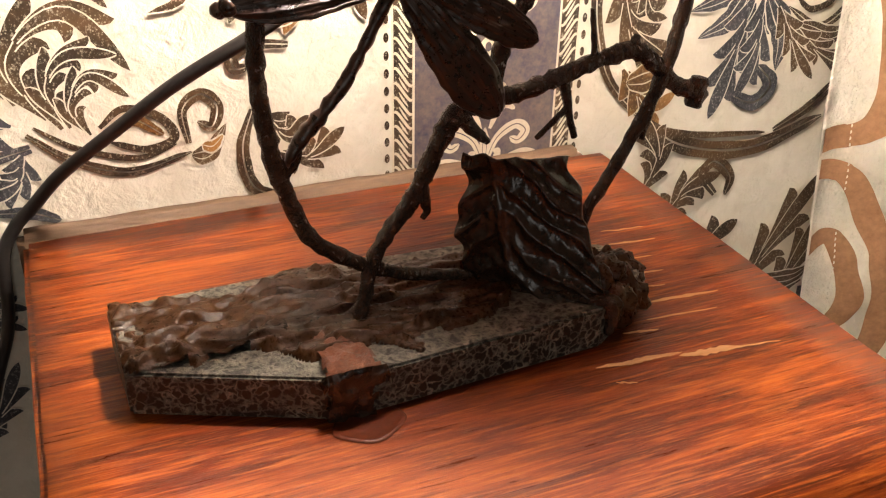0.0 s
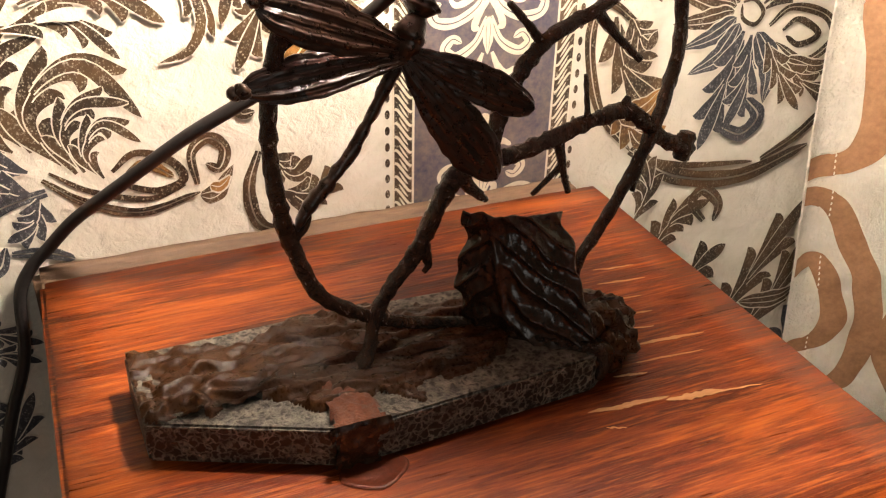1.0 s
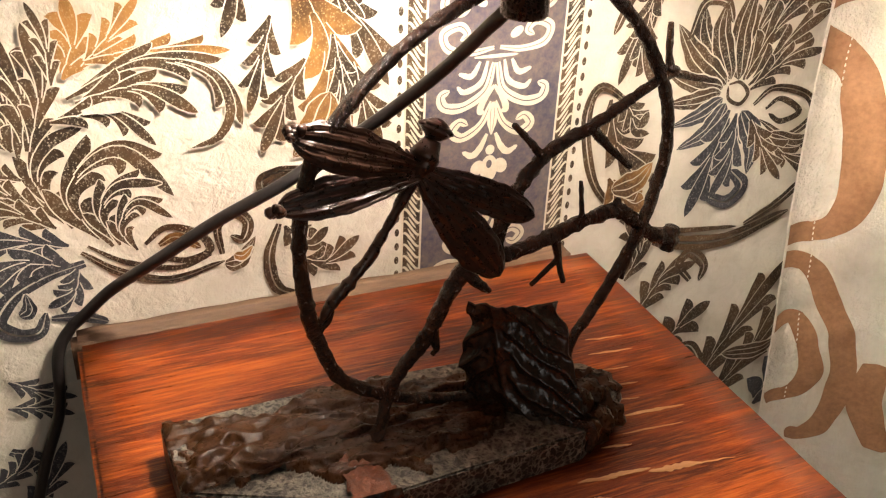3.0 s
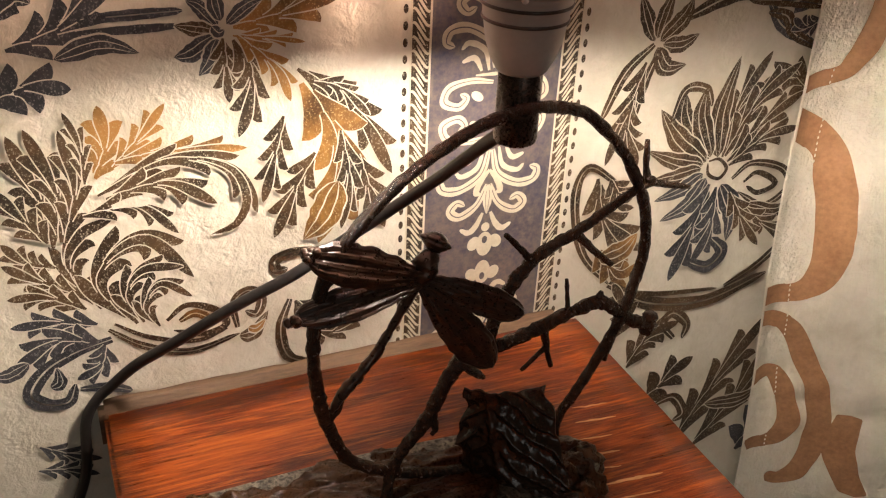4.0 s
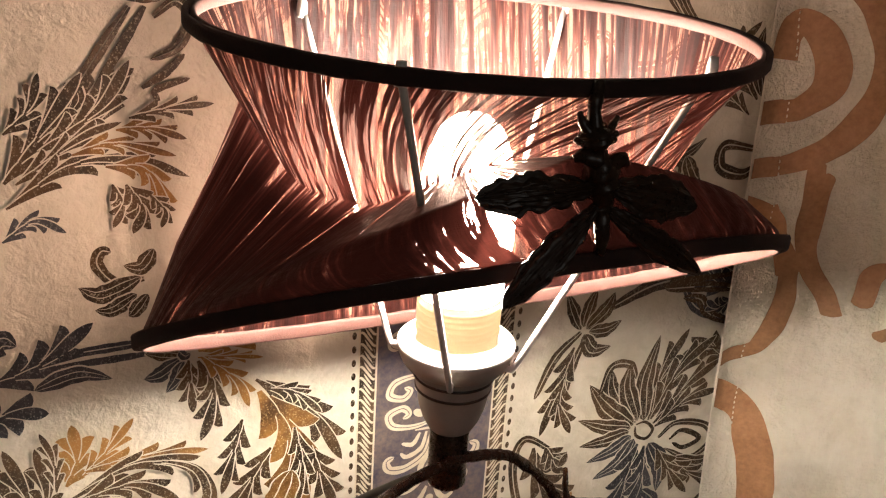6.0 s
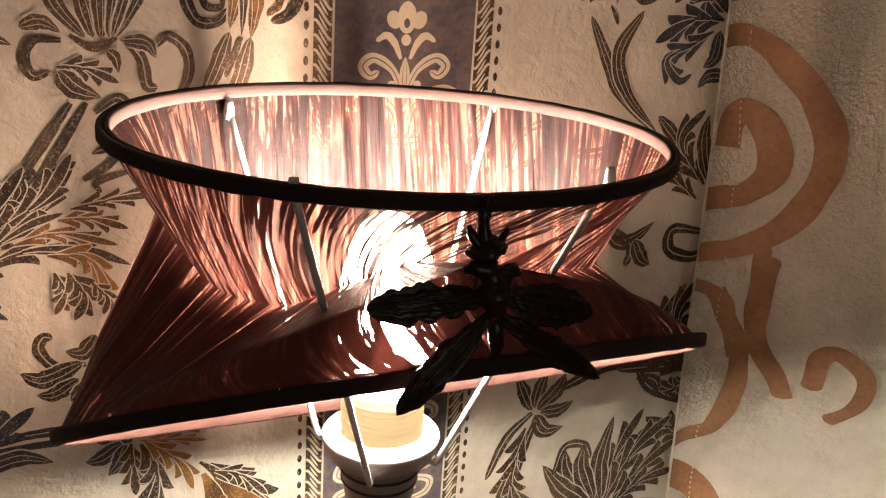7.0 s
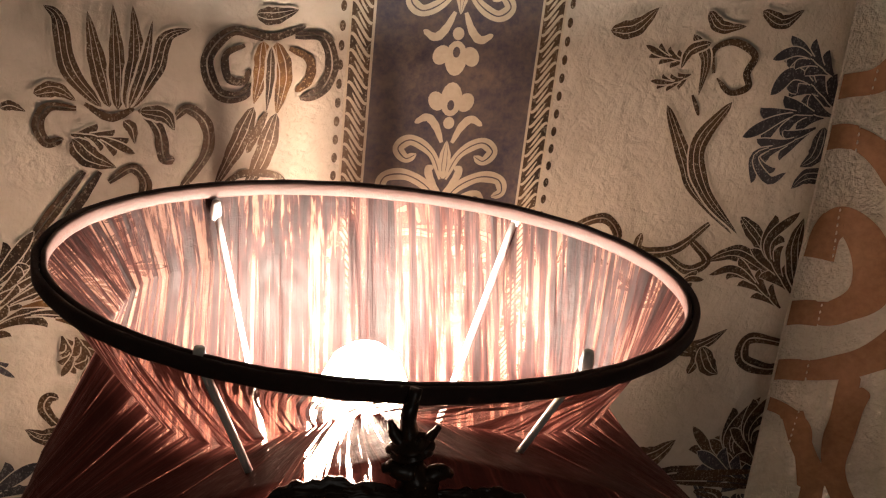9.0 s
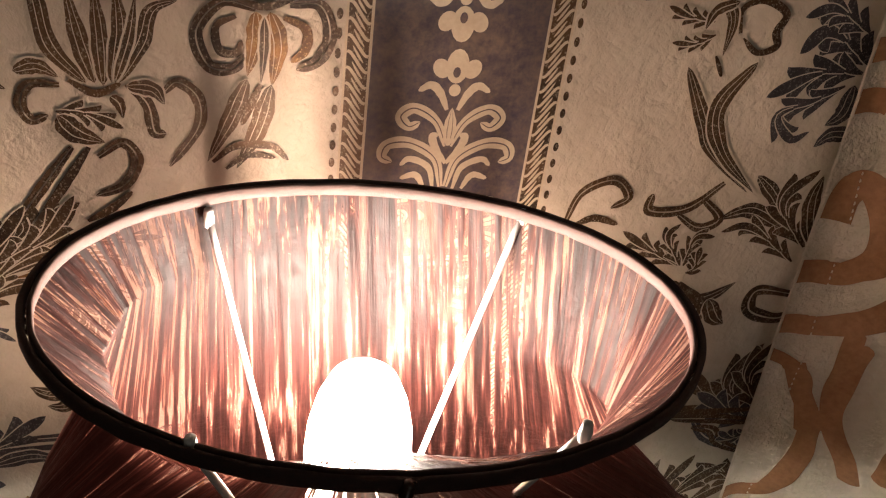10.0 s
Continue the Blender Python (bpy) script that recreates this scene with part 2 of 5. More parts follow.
CABLE = mottled("black_cable_rubber", (0.012, 0.010, 0.010), (0.03, 0.026, 0.024), 60, (0.35, 0.5), 0.1)
SLEEVE = mottled("dark_steel_sleeve", (0.03, 0.02, 0.016), (0.09, 0.06, 0.045), 120, (0.2, 0.35), 0.3, 0.0005, 0.7)
CURTAIN = curtain_cloth()
SWIRL = mottled("brown_curtain_swirl", (0.21, 0.095, 0.04), (0.42, 0.23, 0.115), 45, (0.6, 0.8), 0.4, 0.0006)
ROOM = mottled("plain_room_plaster", (0.52, 0.46, 0.37), (0.60, 0.54, 0.45), 6, (0.6, 0.8), 0.1)
FLOOR = mottled("brown_floor_boards", (0.12, 0.07, 0.04), (0.22, 0.13, 0.08), 8, (0.4, 0.6), 0.2, 0.001, 0, (0.3, 4, 1))
BULB = glow("frosted_glowing_bulb", (1.0, 0.855, 0.715), BULB_POWER, True)
NECK = glow("warm_translucent_bulb_neck", (1.0, 0.70, 0.33), 0.75)
NECK.node_tree.nodes["Principled BSDF"].inputs["Base Color"].default_value = (0.34, 0.27, 0.16, 1)


# ---- mesh tools ----
def link(name, bm, material, parent=None, label="", smooth=True, kind=""):
    me = bpy.data.meshes.new(name)
    bmesh.ops.recalc_face_normals(bm, faces=bm.faces)
    bm.to_mesh(me)
    bm.free()
    for p in me.polygons:
        p.use_smooth = smooth
    for mat in material if isinstance(material, (list, tuple)) else (material,):
        me.materials.append(mat)
    ob = new(name, me)
    if parent:
        ob.parent = parent
    return tagged(ob, label, kind=kind)


def part(name, bm, material, parent, label="", smooth=True, kind=""):
    return link(name, bm, material, parent, label, smooth, kind)


def box(x0, x1, y0, y1, z0, z1, bevel=0.0, bm=None):
    bm = bm or bmesh.new()
    r = bmesh.ops.create_cube(bm, size=1)
    for v in r["verts"]:
        v.co = Vector(((x0 + x1) / 2 + v.co.x * (x1 - x0), (y0 + y1) / 2 + v.co.y * (y1 - y0), (z0 + z1) / 2 + v.co.z * (z1 - z0)))
    if bevel:
        es = list({e for v in r["verts"] for e in v.link_edges})
        bmesh.ops.bevel(bm, geom=es, offset=bevel, segments=2, affect="EDGES")
    return bm


def spline(pts, per=8):
    """A smooth line through the points, as Vectors of any size."""
    p = [np.array(q, float) for q in pts]
    p = [2 * p[0] - p[1]] + p + [2 * p[-1] - p[-2]]
    out = []
    for i in range(1, len(p) - 2):
        for k in range(per):
            s = k / per
            out.append(0.5 * (2 * p[i] + (p[i + 1] - p[i - 1]) * s + (2 * p[i - 1] - 5 * p[i] + 4 * p[i + 1] - p[i + 2]) * s * s
                              + (3 * p[i] - p[i - 1] - 3 * p[i + 1] + p[i + 2]) * s ** 3))
    out.append(p[-2])
    return out


def tube(pts, segs=10, per=8, rough=0.0, bm=None, seed=0.0, closed=False):
    """A tube through (x, y, z, radius) points, its radius roughened like bark."""
    bm = bm or bmesh.new()
    line = spline(pts, per)
    rings = []
    for i, q in enumerate(line):
        a, b = line[max(i - 1, 0)], line[min(i + 1, len(line) - 1)]
        d = Vector(b[:3] - a[:3]).normalized()
        side = d.cross(Vector((0.3, 1, 0.2))).normalized()
        up = side.cross(d)
        ring = []
        for k in range(segs):
            ang = 2 * math.pi * k / segs
            r = q[3]
            if rough:
                c = Vector(q[:3]) * 260 + Vector((math.cos(ang), math.sin(ang), seed)) * 1.3
                r *= 1 + 1.3 * rough * noise.noise(c) + 0.9 * rough * noise.noise(Vector((i * 0.55, seed, 3)))
            ring.append(bm.verts.new(Vector(q[:3]) + (side * math.cos(ang) + up * math.sin(ang)) * r))
        rings.append(ring)
    for r0, r1 in zip(rings, rings[1:]):
        for k in range(segs):
            bm.faces.new((r0[k], r0[(k + 1) % segs], r1[(k + 1) % segs], r1[k]))
    bm.faces.new(rings[0][::-1])
    bm.faces.new(rings[-1])
    return bm


def lathe(profile, at, segs=40, bm=None, ridge=0.0):
    """A turned form: (radius, height) pairs round a vertical axis."""
    bm = bm or bmesh.new()
    rings = []
    for r, h in profile:
        rings.append([bm.verts.new((at[0] + max(r, 1e-5) * math.cos(2 * math.pi * k / segs), at[1] + max(r, 1e-5) * math.sin(2 * math.pi * k / segs), at[2] + h)) for k in range(segs)])
    for a, b in zip(rings, rings[1:]):
        for k in range(segs):
            bm.faces.new((a[k], a[(k + 1) % segs], b[(k + 1) % segs], b[k]))
    bm.faces.new(rings[0][::-1])
    bm.faces.new(rings[-1])
    return bm


def thing(name, at, label, category, group=""):
    ob = new(name)
    ob.location = at
    ob.empty_display_size = 0.02
    return tagged(ob, label, category, group)


def settle(ob):
    """Parts are built in the world's metres; hang them on the empty without moving them."""
    bpy.context.view_layer.update()
    inv = Matrix.Translation(ob.location).inverted()
    for c in ob.children:
        c.matrix_parent_inverse = inv


# ---- the room ----
WALL_Y, TABLE_Z = 0.36, 0.60
X0, X1, Y0, CEIL = -2.1, 2.3, -3.2, 2.5
wall_north = tagged(link("wall_north", box(X0, X1, WALL_Y, WALL_Y + 0.12, 0, CEIL), PAPER, smooth=False), "cream wallpapered wall with embossed damask scrolls", "wall", kind="structure")
# unseen back wall; its opening is made up to hold the fill light
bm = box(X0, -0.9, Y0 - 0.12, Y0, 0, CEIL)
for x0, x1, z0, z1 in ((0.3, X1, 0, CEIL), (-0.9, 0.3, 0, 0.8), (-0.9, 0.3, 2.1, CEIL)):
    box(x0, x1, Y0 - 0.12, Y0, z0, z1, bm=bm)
tagged(link("wall_south", bm, ROOM, smooth=False), "plain pale plastered unseen room wall with opening added for fill light", "wall", kind="structure")
tagged(link("wall_west", box(X0 - 0.12, X0, Y0 - 0.12, WALL_Y + 0.12, 0, CEIL), ROOM, smooth=False), "plain pale plastered room wall", "wall", kind="structure")
tagged(link("wall_east", box(X1, X1 + 0.12, Y0 - 0.12, WALL_Y + 0.12, 0, CEIL), ROOM, smooth=False), "plain pale plastered room wall", "wall", kind="structure")
tagged(link("floor", box(X0 - 0.12, X1 + 0.12, Y0 - 0.12, WALL_Y + 0.12, -0.1, 0), FLOOR, smooth=False), "brown wooden floor of the room", "floor", kind="structure")
tagged(link("ceiling", box(X0 - 0.12, X1 + 0.12, Y0 - 0.12, WALL_Y + 0.12, CEIL, CEIL + 0.1), ROOM, smooth=False), "plain pale ceiling of the room", "ceiling", kind="structure")


# ---- the table ----
def build_table():
    t = thing("bedside_table", (-0.071, 0.24, 0.0), "small red-brown varnished wooden bedside table against the wall", "table")
    bm = box(-0.197, 0.055, 0.127, 0.3475, TABLE_Z - 0.024, TABLE_Z, 0.0022)
    bmesh.ops.subdivide_edges(bm, edges=[e for e in bm.edges if e.calc_length() > 0.1], cuts=12, use_grid_fill=True)
    for v in bm.verts:
        v.co += Vector((noise.noise(v.co * 60), noise.noise(v.co * 60 + Vector((7, 0, 0))), 0.3 * noise.noise(v.co * 45))) * 0.0006
    part("tabletop", bm, WOOD, t, "red varnished board with worn grain")
    bm = box(-0.199, 0.047, 0.348, 0.3595, TABLE_Z - 0.024, TABLE_Z + 0.001, 0.003)
    bmesh.ops.subdivide_edges(bm, edges=[e for e in bm.edges if e.calc_length() > 0.1], cuts=40, use_grid_fill=True)
    for v in bm.verts:
        v.co += Vector((0, noise.noise(v.co * 90) * 0.0012, noise.noise(v.co * 70) * 0.0012))
    part("back_edge", bm, BARE, t, "bare worn wooden rear edge")
    part("apron", box(-0.185, 0.043, 0.139, 0.35, 0.47, TABLE_Z - 0.0245, 0.002), WOOD, t)
    for x in (-0.185, 0.018):
        for y in (0.139, 0.325):
            part("leg", box(x, x + 0.025, y, y + 0.025, 0.0, 0.4695, 0.002), WOOD, t)
    for x0, x1, y, w in ((-0.002, 0.028, 0.226, 0.0013), (-0.036, -0.006, 0.199, 0.0016), (-0.008, 0.0145, 0.195, 0.0021), (-0.018, -0.0055, 0.2125, 0.0009),
                         (0.008, 0.029, 0.2665, 0.0010), (0.0, 0.018, 0.245, 0.0010), (0.012, 0.03, 0.2765, 0.0008), (-0.006, 0.021, 0.2165, 0.0007),
                         (0.004, 0.020, 0.2555, 0.0007), (0.001, 0.013, 0.236, 0.0006), (0.008, 0.028, 0.193, 0.0006), (-0.034, -0.028, 0.1905, 0.0007)):
        bm = bmesh.new()
        n, rows = 26, []
        for i in range(n + 1):
            s = i / n
            x, yy = x0 + (x1 - x0) * s, y - 0.0022 * s + 0.0006 * noise.noise(Vector((s * 4, y * 90, 0)))
            h = w * (math.sin(math.pi * s) ** 0.5) * (0.55 + 0.6 * abs(noise.noise(Vector((s * 9, y * 300, 2)))))
            rows.append([bm.verts.new((x, yy - h, TABLE_Z + 0.00035)), bm.verts.new((x, yy, TABLE_Z + 0.0006)), bm.verts.new((x, yy + h, TABLE_Z + 0.00035))])
        for a, b in zip(rows, rows[1:]):
            bm.faces.new((a[0], b[0], b[1], a[1]))
            bm.faces.new((a[1], b[1], b[2], a[2]))
        part("scratch", bm, SCRATCH, t, "pale bare streak worn through varnish")
    bm = bmesh.new()
    rings = []
    for r, h in ((0.0104, 0.0002), (0.0096, 0.0008), (0.0085, 0.0006), (0.0065, 0.0004), (0.0040, 0.0006), (0.0010, 0.0006)):
        rings.append([bm.verts.new((-0.1095 + r * math.cos(a) * (1 + 0.08 * math.sin(2 * a + 1)), 0.1995 + 0.72 * r * math.sin(a) * (1 + 0.1 * math.sin(3 * a)), TABLE_Z + h)) for a in [k * math.pi / 20 for k in range(40)]])
    for a, b in zip(rings, rings[1:]):
        for k in range(40):
            bm.faces.new((a[k], a[(k + 1) % 40], b[(k + 1) % 40], b[k]))
    bm.faces.new(rings[-1])
    part("resin_spill", bm, KNOT, t, "dark glossy resin spill with raised rim")
    settle(t)


build_table()


# ---- the lamp ----
TOP = 0.615


def inside(poly, x, y):
    hit = False
    for (ax, ay), (bx, by) in zip(poly, poly[1:] + poly[:1]):
        if (ay > y) != (by > y) and x < (bx - ax) * (y - ay) / (by - ay) + ax:
            hit = not hit
    return hit


def edge_dist(poly, x, y):
    p, best = Vector((x, y)), 9.0
    for a, b in zip(poly, poly[1:] + poly[:1]):
        a, b = Vector(a), Vector(b)
        s = max(0, min(1, (p - a).dot(b - a) / (b - a).length_squared))
        best = min(best, (p - a - (b - a) * s).length)
    return best


SLAB = [(-0.1712, 0.2275), (-0.119, 0.2045), (-0.106, 0.2035), (-0.0290, 0.2085), (-0.006, 0.224), (-0.0012, 0.2355), (-0.009, 0.246), (-0.052, 0.263), (-0.108, 0.266), (-0.1725, 0.264)]


def slab_base(lamp):
    bm = bmesh.new()
    f = bm.faces.new([bm.verts.new((x, y, TABLE_Z + 0.0004)) for x, y in SLAB])
    up = bmesh.ops.extrude_face_region(bm, geom=[f])
    bmesh.ops.translate(bm, verts=[g for g in up["geom"] if isinstance(g, bmesh.types.BMVert)], vec=(0, 0, TOP - TABLE_Z - 0.0004))
    bmesh.ops.bevel(bm, geom=list(bm.edges), offset=0.0008, segments=2, affect="EDGES")
    slab = part("base", bm, STONE, lamp, "dark stone slab with pale crackled veins", smooth=False)
    # melted brown relief over the middle of the slab
    bm, grid = bmesh.new(), {}
    nx, ny = 260, 96
    for i in range(nx + 1):
        for j in range(ny + 1):
            x, y = -0.174 + 0.176 * i / nx, 0.203 + 0.064 * j / ny
            if not inside(SLAB, x, y):
                continue
            d = edge_dist(SLAB, x, y)
            near_leaf = max(0.0, (x + 0.055) / 0.05)
            limit = 0.0072 + 0.0105 * noise.noise(Vector((x * 70, y * 70, 4))) + 0.003 * noise.noise(Vector((x * 260, y * 260, 1))) - 0.006 * max(0, (-0.15 - x) / 0.02) + 0.012 * near_leaf * (y < 0.235) + 0.0035 * (y < 0.226)
            if y > 0.24:
                limit -= 0.002
            e = d - limit
            if e < -0.0008:
                continue
            rise = min(1.0, max(0.0, e / 0.0035))
            drift = noise.noise(Vector((x * 30, y * 45, 0)))
            wave = noise.noise(Vector((x * 55 + 1.5 * drift, y * 150, 0)))
            fold = math.sin(y * 640 + x * 130 + 11 * drift + 4 * wave)
            fine = noise.noise(Vector((x * 210, y * 330, 2)))
            ridge = 1 - min(1.0, 6 * abs(noise.noise(Vector((x * 38, y * 95, 11))))) + math.exp(-((e - 0.004) / 0.0012) ** 2) * (y < 0.24)
            pit = max(0.0, noise.noise(Vector((x * 130, y * 150, 5))) - 0.22) * (x < -0.125) + max(0.0, noise.noise(Vector((x * 60, y * 190, 15))) - 0.25)
            h = 0.0003 + rise * (0.0014 + 0.0009 * wave + 0.0005 * fold + 0.0006 * fine + 0.0011 * ridge - 0.007 * pit)
            grid[i, j] = bm.verts.new((x, y, TOP + max(0.0003, h) if e > 0.0004 else TOP - 0.0002))
    for (i, j) in list(grid):
        q = [(i, j), (i + 1, j), (i + 1, j + 1), (i, j + 1)]
        if all(k in grid for k in q):
            bm.faces.new([grid[k] for k in q])
    for v in [v for v in bm.verts if not v.link_faces]:
        bm.verts.remove(v)
    part("relief", bm, RESIN, slab, "wavy brown melted resin relief")
    bm = bmesh.new()
    n = 22
    rows = []
    for i in range(n + 1):
        s = i / n
        row = []
        for k in range(17):
            a = k / 16
            x = -0.1213 + 0.0165 * a + (0.0035 + 0.004 * s) * noise.noise(Vector((s * 3.2, a * 1.5, 1))) - 0.005 * (a - 0.5) * max(0, s - 0.55)
            if s < 0.38:
                y, z = 0.2026 + 0.0006 * math.sin(3 * a), TABLE_Z + 0.0006 + 0.0150 * s / 0.38
            else:
                y, z = 0.2028 + 0.024 * (s - 0.38) / 0.62, TOP + 0.0014
            b = 0.0016 * math.sin(math.pi * a) * math.sin(math.pi * min(1, s * 1.05)) + 0.0018 * noise.noise(Vector((x * 420, y * 420, z * 420)))
            row.append((x, y - b * (s < 0.5), z + b * (s > 0.3) - 0.002 * (k in (0, 16))))
        rows.append(row)
    for name, mat, lo, hi, text in (("dark_drip", LEAF, 0, 9, "black glossy drip down the edge"), ("copper_patch", COPPER, 8, n, "reddish copper patch on the slab")):
        bm = bmesh.new()
        grid = [[bm.verts.new(co) for co in row] for row in rows[lo:hi + 1]]
        for i, (a, b) in enumerate(zip(grid, grid[1:])):
            reach = 8 * (0.82 + 0.75 * noise.noise(Vector(((lo + i) * 0.34, 1.0, 6))) - 0.25 * (lo + i > 17))
            for k in range(16):
                if abs(k - 7.5) < reach:
                    bm.faces.new((a[k], a[k + 1], b[k + 1], b[k]))
        for v in [v for v in bm.verts if not v.link_faces]:
            bm.verts.remove(v)
        part(name, bm, mat, slab, text)
    return slab


def ring_y(x):
    return 0.24 + 0.08 * (x + 0.06)


def twig(name, lamp, pts, rough=0.22, seed=0.0, segs=12, label="", per=10):
    """pts: x, z, radius in millimetres, and y where it leaves the ring's plane."""
    return part(name, tube([(p[0], p[3] if len(p) > 3 else ring_y(p[0]), p[1], p[2] / 1000) for p in pts], segs, per, rough, seed=seed), BARK, lamp, label)


def twigs(lamp):
    ring = twig("twig_ring", lamp, [(-0.058, 0.6155, 2.0), (-0.068, 0.6185, 2.0), (-0.085, 0.6235, 2.1), (-0.1004, 0.631, 2.2), (-0.1142, 0.6425, 2.5), (-0.1205, 0.6575, 2.6), (-0.1235, 0.667, 2.7),
                                     (-0.1255, 0.68, 2.5), (-0.1265, 0.698, 2.4), (-0.1228, 0.7205, 2.4), (-0.1135, 0.7365, 2.3), (-0.0945, 0.7545, 2.2), (-0.074, 0.7665, 2.2), (-0.052, 0.7735, 2.2),
                                     (-0.034, 0.7722, 2.2), (-0.0205, 0.767, 2.2), (-0.0035, 0.7505, 2.2), (0.0075, 0.733, 2.3), (0.0125, 0.72, 2.3), (0.0145, 0.7035, 2.3), (0.0118, 0.688, 2.4),
                                     (0.007, 0.671, 2.5), (-0.002, 0.6535, 2.3), (-0.011, 0.639, 2.2), (-0.0175, 0.629, 2.0), (-0.0185, 0.6155, 2.0)], 0.2, 1.0, 12, "bent dark twig forming a hoop")
    tube_pts = lambda pts: tube([(p[0], p[3] if len(p) > 3 else ring_y(p[0]), p[1], p[2] / 1000) for p in pts], 8, 6, 0.22, seed=pts[0][0] * 99)
    for pts in ([(-0.121, 0.664, 1.6), (-0.1175, 0.667, 1.3), (-0.116, 0.6715, 0.8)], [(0.007, 0.671, 1.5), (0.004, 0.66, 1.5), (0.003, 0.653, 0.9)], [(-0.1228, 0.7205, 1.8), (-0.118, 0.7235, 1.5), (-0.1145, 0.726, 1.0)]):
        part("snag", tube_pts(pts), BARK, ring)
    branch = twig("branch", lamp, [(-0.1035, 0.6135, 3.4, 0.230), (-0.0995, 0.6205, 2.2, 0.2325), (-0.0945, 0.6315, 2.3), (-0.0868, 0.6425, 2.4), (-0.0822, 0.648, 2.9), (-0.0790, 0.6535, 2.7), (-0.0745, 0.6625, 2.9), (-0.0695, 0.671, 3.4),
                                    (-0.0625, 0.6755, 2.9), (-0.0545, 0.676, 2.9), (-0.044, 0.6772, 2.7), (-0.0325, 0.6795, 2.8), (-0.018, 0.6832, 2.6), (-0.0045, 0.6845, 3.0), (0.004, 0.679, 2.7), (0.013, 0.6715, 2.6), (0.0225, 0.667, 3.0), (0.0255, 0.6665, 2.6)],
                   0.26, 2.0, 14, "thick knotty dark branch")
    part("knob", tube([(0.0225, ring_y(0.0225), 0.6615, 0.0026), (0.0238, ring_y(0.0238), 0.6665, 0.0036), (0.0245, ring_y(0.0245), 0.6715, 0.0024)], 10, 6, 0.35), BARK, branch, "swollen branch end")
    for pts in ([(-0.0785, 0.6535, 1.8), (-0.0775, 0.6465, 1.8), (-0.0768, 0.6435, 1.3), (-0.0785, 0.641, 0.9)], [(-0.0195, 0.683, 1.3), (-0.0205, 0.690, 1.0), (-0.0222, 0.6995, 0.8)],
                [(-0.0305, 0.679, 2.2), (-0.0285, 0.671, 1.6), (-0.0275, 0.667, 1.2), (-0.0247, 0.6585, 1.0)], [(-0.0285, 0.669, 1.2), (-0.034, 0.6645, 1.0), (-0.0392, 0.6605, 0.8)],
                [(-0.0665, 0.673, 2.6), (-0.0615, 0.667, 2.0), (-0.0565, 0.6625, 1.2)], [(-0.0045, 0.6845, 2.0), (-0.0045, 0.688, 1.5), (-0.004, 0.6895, 0.8)]):
        part("twig", tube_pts(pts), BARK, branch)
    upper = twig("upper_branch", lamp, [(-0.056, 0.6775, 2.5), (-0.0535, 0.69, 2.6), (-0.049, 0.6997, 2.6), (-0.0425, 0.709, 2.6), (-0.035, 0.7145, 2.3), (-0.0215, 0.7195, 2.2), (-0.008, 0.7265, 1.9), (0.006, 0.7335, 1.9), (0.012, 0.7355, 2.0), (0.0135, 0.735, 1.7)],
                 0.24, 3.0, 12, "forked dark upper branch")
    for pts in ([(-0.0395, 0.7115, 1.8), (-0.044, 0.717, 1.4), (-0.0518, 0.7255, 1.1)], [(-0.0205, 0.7195, 1.9), (-0.0125, 0.7115, 1.6), (-0.007, 0.7065, 1.4), (-0.0012, 0.7015, 1.3)],
                [(0.011, 0.735, 1.8), (0.0085, 0.7425, 1.4), (0.0072, 0.7535, 1.2)], [(0.012, 0.7355, 1.8), (0.021, 0.7325, 1.4), (0.0325, 0.7295, 0.9)]):
        part("twig", tube_pts(pts), BARK, upper)


def wing(bm, root, tip, width, face, belly=0.0012, lean=0.0, ragged=0.0):
    """A long veined insect wing with a rounded end."""
    root, tip, face = Vector(root), Vector(tip), Vector(face).normalized()
    ax = (tip - root)
    side = ax.normalized().cross(face).normalized()
    n, m, rows = 34, 40, []
    for lay in (1, -1):
        lays = []
        for i in range(n + 1):
            s = i / n
            taper = 0.70 if not ragged else 0.80
            w = width * (0.16 + 0.84 * math.sin(math.pi * min(1, 0.05 + taper * s)) ** 1.1) * max(0.0, 1 - s ** 9) ** 0.5
            row = []
            for k in range(m + 1):
                a = k / m - 0.5
                off = a * w * (1 + (0.12 + 0.5 * ragged) * noise.noise(Vector((s * 13, a * 4, width * 900)))) + lean * width * math.sin(math.pi * s)
                h = belly * (1 - 4 * a * a) + 0.00028 * math.sin(a * 26 + 3.5 * s + width * 500) + 0.00016 * math.sin(a * 75 + 6 * s) + 0.00028 * math.sin(a * 11 - 2 * s) + 0.0005 * noise.noise(Vector((s * 16, a * 9, width * 700))) + 0.0014 * math.sin(math.pi * s) - 0.0016 * s * s
                row.append(bm.verts.new(root + ax * s + side * off + face * (h + lay * 0.00045)))
            lays.append(row)
        rows.append(lays)
    for lay, flip in ((rows[0], False), (rows[1], True)):
        for a, b in zip(lay, lay[1:]):
            for k in range(m):
                q = (a[k], a[k + 1], b[k + 1], b[k])
                bm.faces.new(q[::-1] if flip else q)
    for i in range(n):
        for k in (0, m):
            bm.faces.new((rows[0][i][k], rows[0][i + 1][k], rows[1][i + 1][k], rows[1][i][k]))


